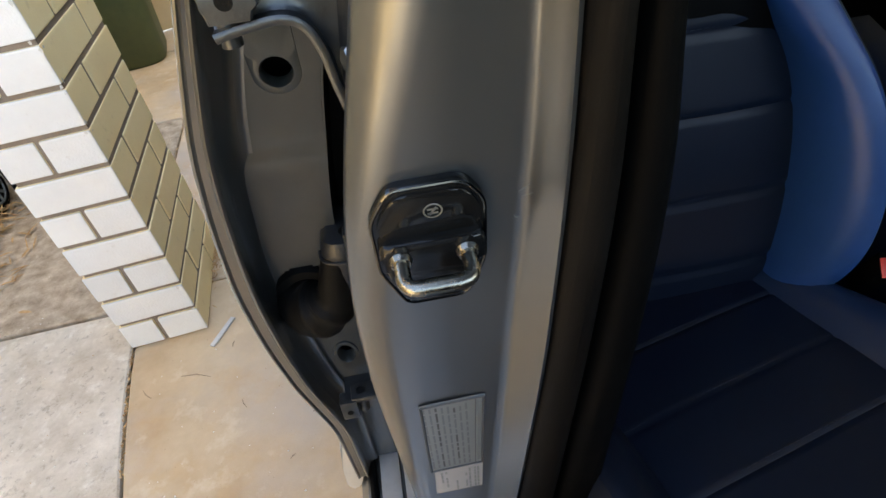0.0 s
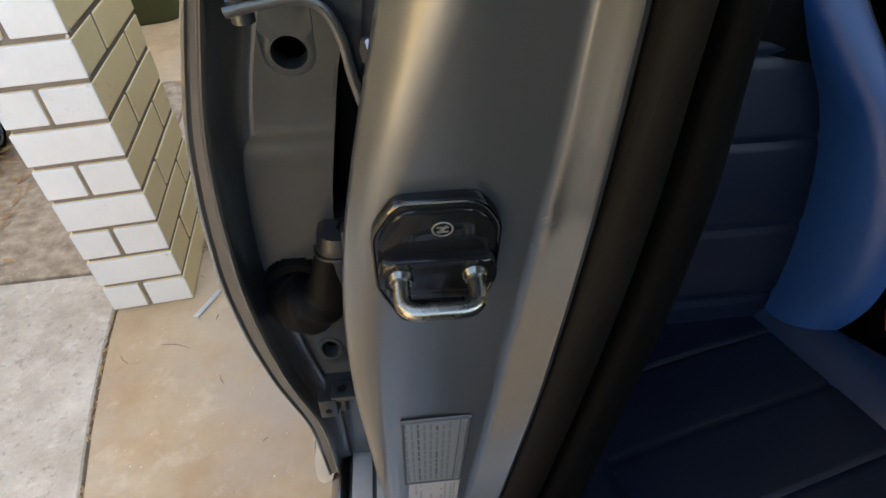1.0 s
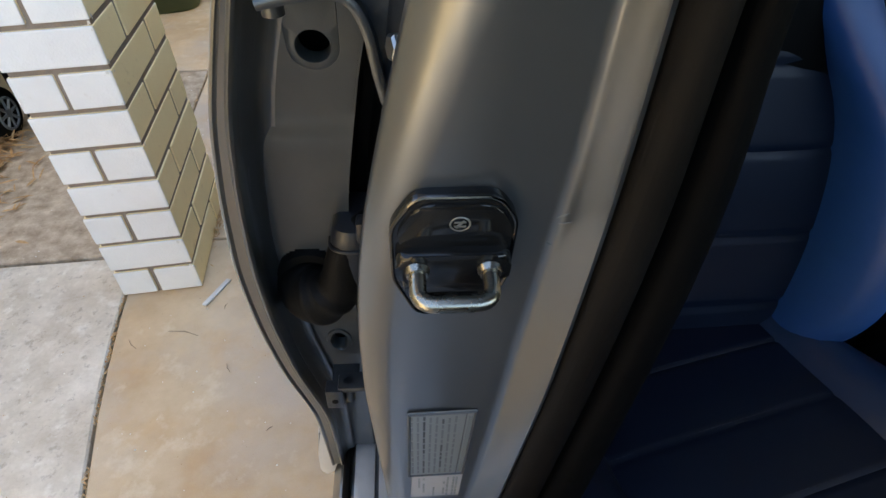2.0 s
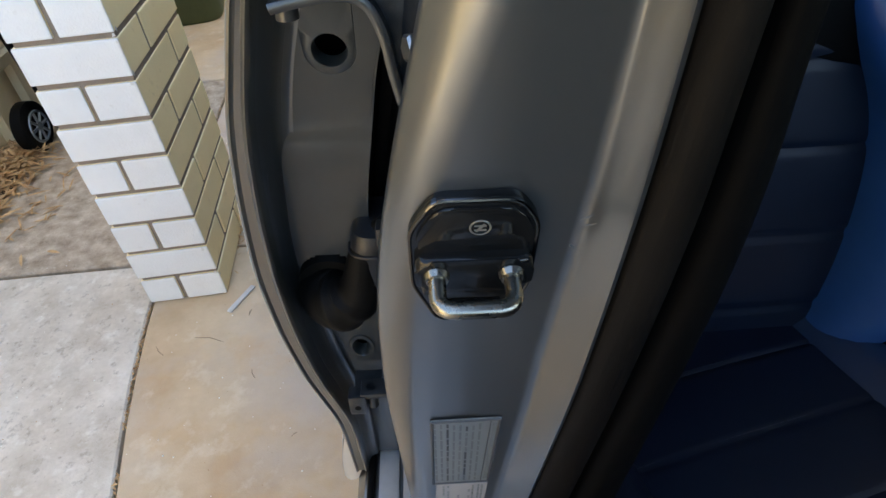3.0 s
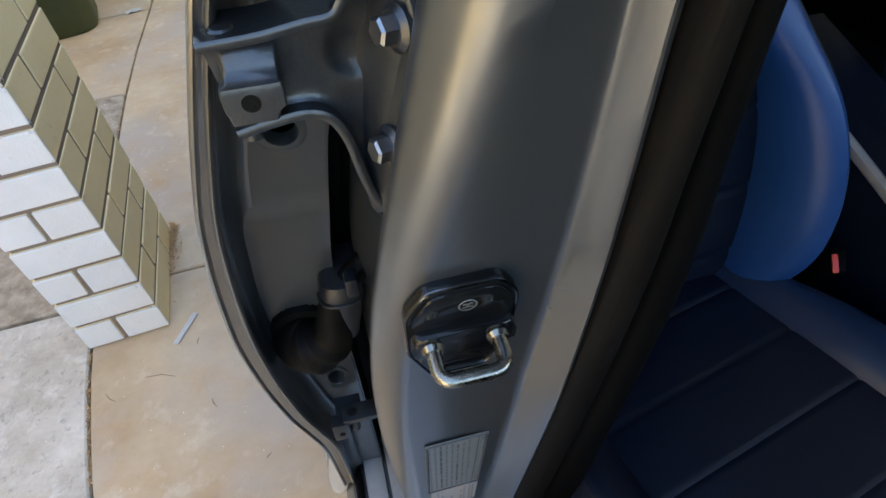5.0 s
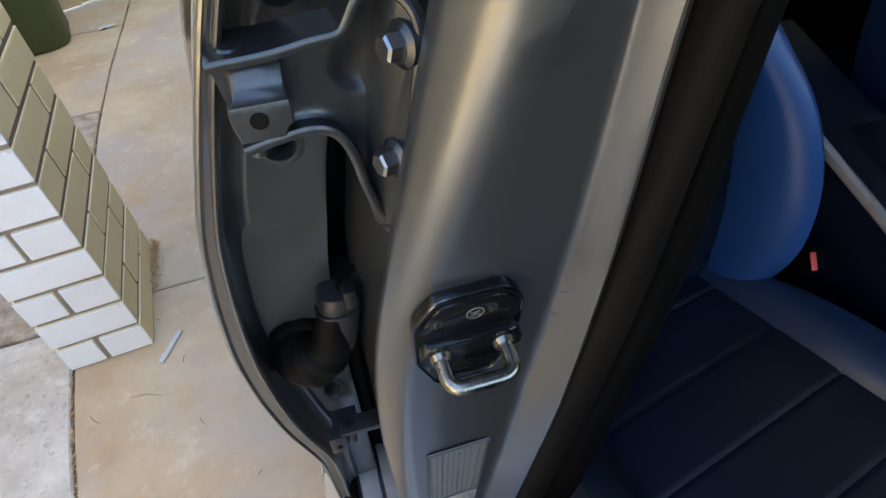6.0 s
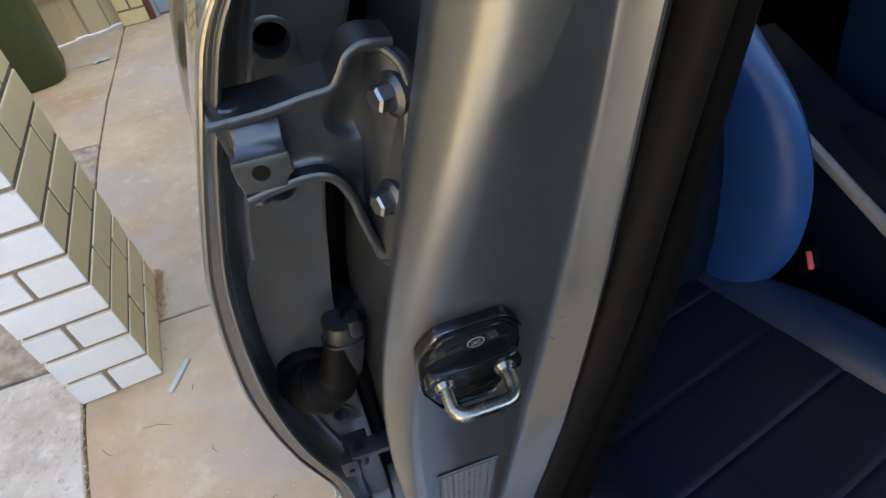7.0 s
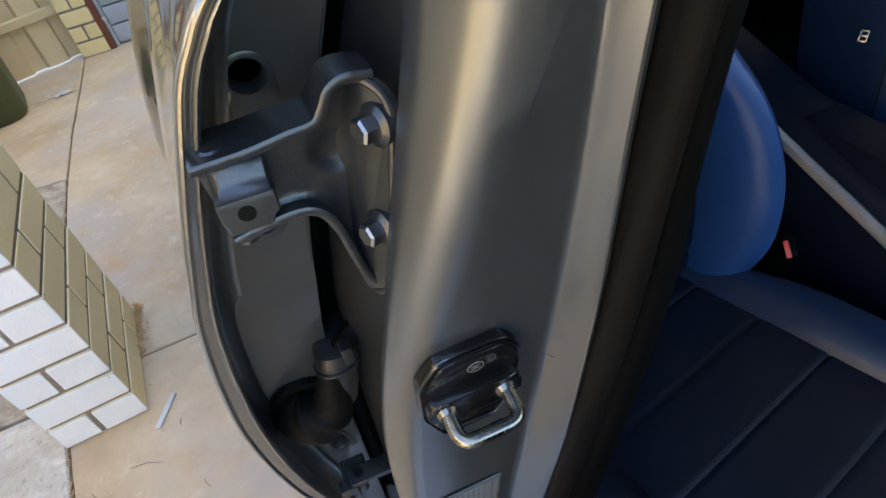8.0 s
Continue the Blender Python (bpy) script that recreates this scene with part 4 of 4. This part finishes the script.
def console_section(y):
    z = 0.378 + 0.263 * y
    return [(0.835, y, 0.19), (0.842, y, z - 0.03), (0.846, y, z - 0.008), (0.86, y, z - 0.004), (0.875, y, z + 0.012), (0.885, y, z + 0.024), (0.91, y, z + 0.030), (0.96, y, z + 0.030), (0.985, y, z + 0.01), (0.99, y, 0.19)]


part("body", sweep([console_section(y) for y in np.linspace(-0.5, 0.85, 16)], False, False), NAVY, console)
for y0, y1 in ((0.455, 0.85), (0.05, 0.4535)):
    rows = []
    for y in (y0, y0 + 0.001, y1 - 0.001, y1):
        z = 0.378 + 0.263 * y
        rows.append([(0.843, y, z - 0.014), (0.840, y, z - 0.008), (0.842, y, z + 0.003), (0.852, y, z + 0.006), (0.860, y, z + 0.002), (0.860, y, z - 0.012)])
    part("trim_strip", sweep(rows, True, True), SATIN, console, "satin silver trim strip")
part("armrest", box((0.885, 0.25, 0.50), (0.985, 0.75, 0.56), 0.02, None), NAVY, console, "dark padded armrest")

belt = thing("seat_belt", "dark seat belt with a bright metal tongue", "seat belt")
part("strap", sweep([[(1.00 + 0.02 * k, 0.615, 1.0 - 0.055 * k), (1.035 + 0.02 * k, 0.600, 1.0 - 0.055 * k)] for k in range(7)]), TRIM, belt)
tm = facing((0.978, 0.585, 0.683), (-0.78, -0.48, 0.38)) @ Matrix.Scale(0.62, 4)
part("tongue", join(box((-0.011, -0.016, 0), (-0.007, 0.016, 0.002), 0.0005, tm), box((0.007, -0.016, 0), (0.011, 0.016, 0.002), 0.0005, tm), box((-0.011, -0.016, 0), (0.011, -0.011, 0.002), 0.0005, tm), box((-0.011, -0.002, 0), (0.011, 0.003, 0.002), 0.0005, tm), box((-0.011, 0.012, 0), (0.011, 0.016, 0.002), 0.0005, tm)), STEEL, belt, "bright metal tongue")

for ob in (buckle, console, belt):
    ob.matrix_world = VIEW_FIT

# ---------------- yard ----------------
def bin_section(z, h, w, d):
    k = 0.80 + 0.20 * z / h
    a, b, r = w * k / 2, d * k / 2, 0.10
    out = []
    for cx, cy, start in ((a - r, b - r, 0), (-a + r, b - r, 90), (-a + r, -b + r, 180), (a - r, -b + r, 270)):
        for i in range(7):
            t = radians(start + 15 * i)
            out.append((cx + r * math.cos(t), cy + r * math.sin(t), z))
    return out


def make_bin(name, x, y, rz, mat, label, w=0.46, d=0.50, h=0.95, wheels=True):
    t = thing(name, label, "bin", "wheeled bins in the yard", at=(x, y, 0))
    rows = [bin_section(z, h, w, d) for z in (0.0, 0.02, 0.3, 0.6, 0.88, h)]
    rows[0] = [(p[0] * 0.94, p[1] * 0.94, 0.0) for p in rows[0]]
    part("tub", sweep(rows, True, True), mat, t)
    part("lid", box((-w * 0.54, -d * 0.56, h), (w * 0.54, d * 0.54, h + 0.06), 0.025), mat, t)
    part("handle", tube([(-w * 0.4, d * 0.62, h - 0.02), (w * 0.4, d * 0.62, h - 0.02)], 0.014, 8), mat, t)
    if wheels:
        for sx in (-1, 1):
            wx = sx * (w * 0.45)
            hz, hr = 0.092, 0.092
            ax = d * 0.47
            tyre = part("wheel", tube([(wx - 0.026, ax, hz), (wx - 0.018, ax, hz), (wx + 0.018, ax, hz), (wx + 0.026, ax, hz)], [hr * 0.86, hr, hr, hr * 0.86], 28), RUBBER_AND_SHADE, t, "black wheel with a grey hub")
            for face in (-1, 1):
                fx = wx + face * 0.026
                for a in range(8):
                    c, s = math.cos(a * math.pi / 4), math.sin(a * math.pi / 4)
                    part("spoke", tube([(fx + face * 0.001, ax + 0.014 * c, hz + 0.014 * s), (fx + face * 0.001, ax + 0.052 * c, hz + 0.052 * s)], 0.006, 5), LABEL, tyre)
                part("wheel_rim", ring(0.050, 0.050, 0.060, 0.060, 0.005, Matrix.Translation((fx, ax, hz)) @ pose(0, 0, 0, 0, 90 * face, 0), 24), LABEL, tyre)
                part("hub", tube([(fx, ax, hz), (fx + face * 0.005, ax, hz)], 0.018, 12), LABEL, tyre, "grey hub")
    t.rotation_euler = (0, 0, radians(rz))
    return t


make_bin("wheeled_bin", -1.205, 3.345, 10, BIN, "dark green plastic bin standing on the concrete by the fence", wheels=False)
make_bin("wheeled_bin", -1.21, 2.16, 180, TRIM, "black wheeled bin with grey spoked wheels by the side fence", 0.42, 0.48, 0.95)


def fence_sheets(name, p0, p1, h, label, z0=0.004):
    """Ribbed sheet panels with a rail across and posts."""
    t = thing(name, label, "fence", kind="structure")
    a, b = Vector((*p0, 0)), Vector((*p1, 0))
    d = (b - a).normalized()
    n = Vector((d.y, -d.x, 0))
    prof, s = [], 0.0
    total = (b - a).length
    while s < total:
        for ds, o in ((0, 0), (0.095, 0), (0.11, -0.025), (0.17, -0.025), (0.185, 0)):
            prof.append((min(s + ds, total), o))
        s += 0.20
    rows = [[a + d * q + n * o + Vector((0, 0, z)) for q, o in prof] for z in (z0, h)]
    bm = sweep(rows)
    part("sheet", bm, FENCE, t, smooth=False)
    for z in (0.27, h - 0.15):
        part("rail", sweep([[q + n * 0.004 + Vector((0, 0, z - 0.022)), q + n * 0.026 + Vector((0, 0, z - 0.020)), q + n * 0.030 + Vector((0, 0, z + 0.02)), q + n * 0.004 + Vector((0, 0, z + 0.026))] for q in (a, b)], True, True), FENCE, t, "cream rail")
    return t


fence_sheets("fence_1", (-3.0, 3.09), (-0.752, 3.855), 1.75, "cream ribbed sheet metal fence with a rail")
fence_sheets("fence_2", (-1.50, -2.0), (-1.53, 3.56), 1.75, "cream ribbed sheet metal fence along the side")

# end wall: yellow brick pier, red-brown frame, grey panelled door
pier = thing("brick_pier", "yellow painted brick pier at the end of the drive", "pier", kind="structure")
EX0, EX1, EY = -0.746, -0.595, 3.775
part("mortar", box((EX0 + 0.004, EY + 0.004, 0), (EX1 - 0.004, EY + 0.20, 2.9)), MORTAR, pier)
for k in range(18):
    z = 0.004 + COURSE * k + (COURSE - GAP) / 2
    mid = EX0 + (0.5 if k % 2 else 1.0) * (EX1 - EX0)
    if k % 2:
        brick_row(pier, [(EX0, mid - GAP / 2, EY, EY + 0.10), (mid + GAP / 2, EX1, EY, EY + 0.10)], z, YELLOW)
    else:
        brick_row(pier, [(EX0, EX1, EY, EY + 0.10)], z, YELLOW)
frame_set = thing("door_1", "grey panelled garage side door in a red-brown frame", "door", kind="structure")
part("door_frame", box((EX1 + 0.002, EY + 0.01, 0), (EX1 + 0.035, EY + 0.12, 2.1), 0.004), OXIDE, frame_set, "red-brown painted frame")
part("door_edge", box((EX1 + 0.036, EY + 0.03, 0.0), (EX1 + 0.056, EY + 0.09, 2.1), 0.003), LOUVRE, frame_set)
for k in range(20):
    part("panel", box((EX1 + 0.057, EY + 0.05, 0.012 + k * 0.105), (0.35, EY + 0.075, 0.108 + k * 0.105), 0.006), LOUVRE, frame_set)
part("backing", box((EX1 + 0.05, EY + 0.078, 0), (0.36, EY + 0.09, 2.9)), LOUVRE, frame_set)
part("lock", tube([(EX1 + 0.045, EY + 0.03, 0.165), (EX1 + 0.045, EY + 0.015, 0.165)], 0.012, 10), SATIN, frame_set)

# fallen leaves, twigs and litter
leaves = bmesh.new()
rng = random.Random(4)
for i in range(1700):
    if i < 1640:
        x, y = -1.44 + rng.gauss(0, 0.045), rng.uniform(1.25, 1.93) + rng.gauss(0, 0.03)
    else:
        x, y = -1.28 + rng.gauss(0, 0.09), 1.62 + rng.gauss(0, 0.18)
    heap = max(0, 0.05 - 0.35 * abs(x + 1.45)) if i < 1640 else 0
    ln, w, a = rng.uniform(0.03, 0.085), rng.uniform(0.002, 0.0048), rng.uniform(0, 6.28)
    m = pose(x, y, 0.006 + rng.uniform(0, heap + 0.006), rng.uniform(-14, 14), rng.uniform(-14, 14), math.degrees(a))
    pts = [(-ln / 2, 0, 0), (-ln * 0.2, w, 0.002), (ln * 0.25, w * 0.8, 0.003), (ln / 2, 0, 0), (ln * 0.2, -w, 0.003), (-ln * 0.25, -w, 0.002)]
    leaves.faces.new([leaves.verts.new(m @ Vector(p)) for p in pts])
tagged(mesh_object("dry_leaves", leaves, LEAF), "heap of dry brown gum leaves on the concrete", "leaves", kind="stuff")
edging = thing("timber_edging", "weathered timber edging board holding back dry leaves", "edging")
part("board", box((-0.009, -1.3, 0.0), (0.009, 0.88, 0.022), 0.003, pose(-1.361, 0.87, 0.0, 0, 0, 3)), SOIL, edging)
stick = thing("stick", "pale weathered flat stick lying on the concrete", "stick")
part("blade", box((-0.050, -0.0068, 0), (0.050, 0.0068, 0.005), 0.0024, pose(-0.487, 1.017, 0.0012, 0, 0, 62)), PALE, stick)
for k, (x, y, a, ln) in enumerate(((-0.414, 0.769, 115, 0.028), (-0.541, 0.885, -17, 0.078), (-0.455, 0.965, 80, 0.02), (-0.30, 0.60, 40, 0.015), (-0.655, 0.865, 130, 0.04), (-0.25, 0.70, 20, 0.012), (-0.35, 1.55, 60, 0.03), (-0.30, 1.9, 10, 0.02))):
    m = pose(x, y, 0.0025, 0, 0, a)
    t = thing("twig", "thin dry brown twig on the concrete", "twig", "twigs on the slab")
    part("stem", tube([m @ Vector((-ln / 2, 0, 0)), m @ Vector((0, ln * 0.08, 0.0008)), m @ Vector((ln / 2, 0, 0))], [0.0005, 0.0009, 0.0004], 5), SOIL, t)
wrapper = thing("wrapper", "crumpled pink and white paper scrap on the concrete", "litter")
wb = bmesh.new()
bmesh.ops.create_grid(wb, x_segments=6, y_segments=4, size=0.03)
for v in wb.verts:
    v.co = Vector((v.co.x * 1.3, v.co.y * 0.7, 0.006 + 0.008 * noise.noise(v.co * 60)))
wb.transform(pose(-0.843, 3.335, 0.002, 0, 0, 15))
part("paper", wb, PALE, wrapper)

# dry debris in the joints and at the pillar's foot
crumbs = bmesh.new()
for i in range(860):
    if i < 420:
        y = rng.uniform(0.1, 1.03) if i < 260 else rng.uniform(1.5, 3.7)
        x = crack_x(y) + rng.gauss(0, 0.0025) * (1 + (rng.random() < 0.15) * 2)
        if noise.noise(Vector((y * 9, 3.1, 0))) < -0.05:
            continue
        z = -0.006
    elif i < 720:
        y = 1.46 - abs(rng.gauss(0, 0.11))
        x, z = -0.528 - 0.05 * (y - 1.043) + abs(rng.gauss(0, 0.011)), rng.uniform(0.002, 0.014)
    else:
        x, y, z = rng.uniform(-1.2, -0.2), rng.uniform(0.45, 2.6), 0.0015
        if -0.76 < x < -0.515 and 1.02 < y < 1.45:
            continue
    ln, w = (rng.uniform(0.006, 0.022), rng.uniform(0.0008, 0.002)) if i < 720 else (rng.uniform(0.0015, 0.004), rng.uniform(0.001, 0.002))
    m = pose(x, y, z + rng.uniform(0, 0.005 if i < 720 else 0.0005), rng.uniform(-25, 25), rng.uniform(-20, 20), rng.gauss(90, 40))
    crumbs.faces.new([crumbs.verts.new(m @ Vector(p)) for p in ((-ln / 2, 0, 0), (0, w, 0.0005), (ln / 2, 0, 0), (0, -w, 0.0005))])
tagged(mesh_object("joint_debris", crumbs, LEAF), "dry brown needles and crumbs lying in the joints", "debris", kind="stuff")

# pale grit scattered on the slab
grit = bmesh.new()
for i in range(170):
    x, y = rng.uniform(-1.1, -0.12), rng.uniform(0.42, 2.4)
    if -0.76 < x < -0.515 and 1.02 < y < 1.45:
        continue
    r = rng.uniform(0.0008, 0.0024)
    top = grit.verts.new((x, y, 0.0008 + r))
    ringv = [grit.verts.new((x + r * rng.uniform(0.6, 1.2) * math.cos(a), y + r * rng.uniform(0.6, 1.2) * math.sin(a), 0.0)) for a in (0, 1.26, 2.5, 3.77, 5.0)]
    for k in range(5):
        grit.faces.new((top, ringv[k], ringv[(k + 1) % 5]))
tagged(mesh_object("grit", grit, GRIT), "pale grit scattered on the concrete", "grit", kind="stuff")

# unseen overhead sheet and walls, added to hold back sun and sky light
tagged(mesh_object("ceiling", box((-1.15, 0.2, 2.4), (2.58, 1.12, 2.46)), SHADE_SHEET, None, False), "unseen cream sheet added overhead to shade and warm the yard", "roof", kind="structure")
# out of view, tall enough that its shadow covers the yard
tagged(mesh_object("wall_east", box((2.6, -0.85, 0.0), (2.8, 6.0, 6.2)), YELLOW, None, False), "plain unseen wall added to keep the sun off the yard", "wall", kind="structure")
# also out of view, added to close and shade the far end
tagged(mesh_object("wall_north", box((0.36, EY + 0.02, 0.0), (2.6, EY + 0.2, 2.9)), YELLOW, None, False), "plain unseen end wall, added to close and shade the yard", "wall", kind="structure")
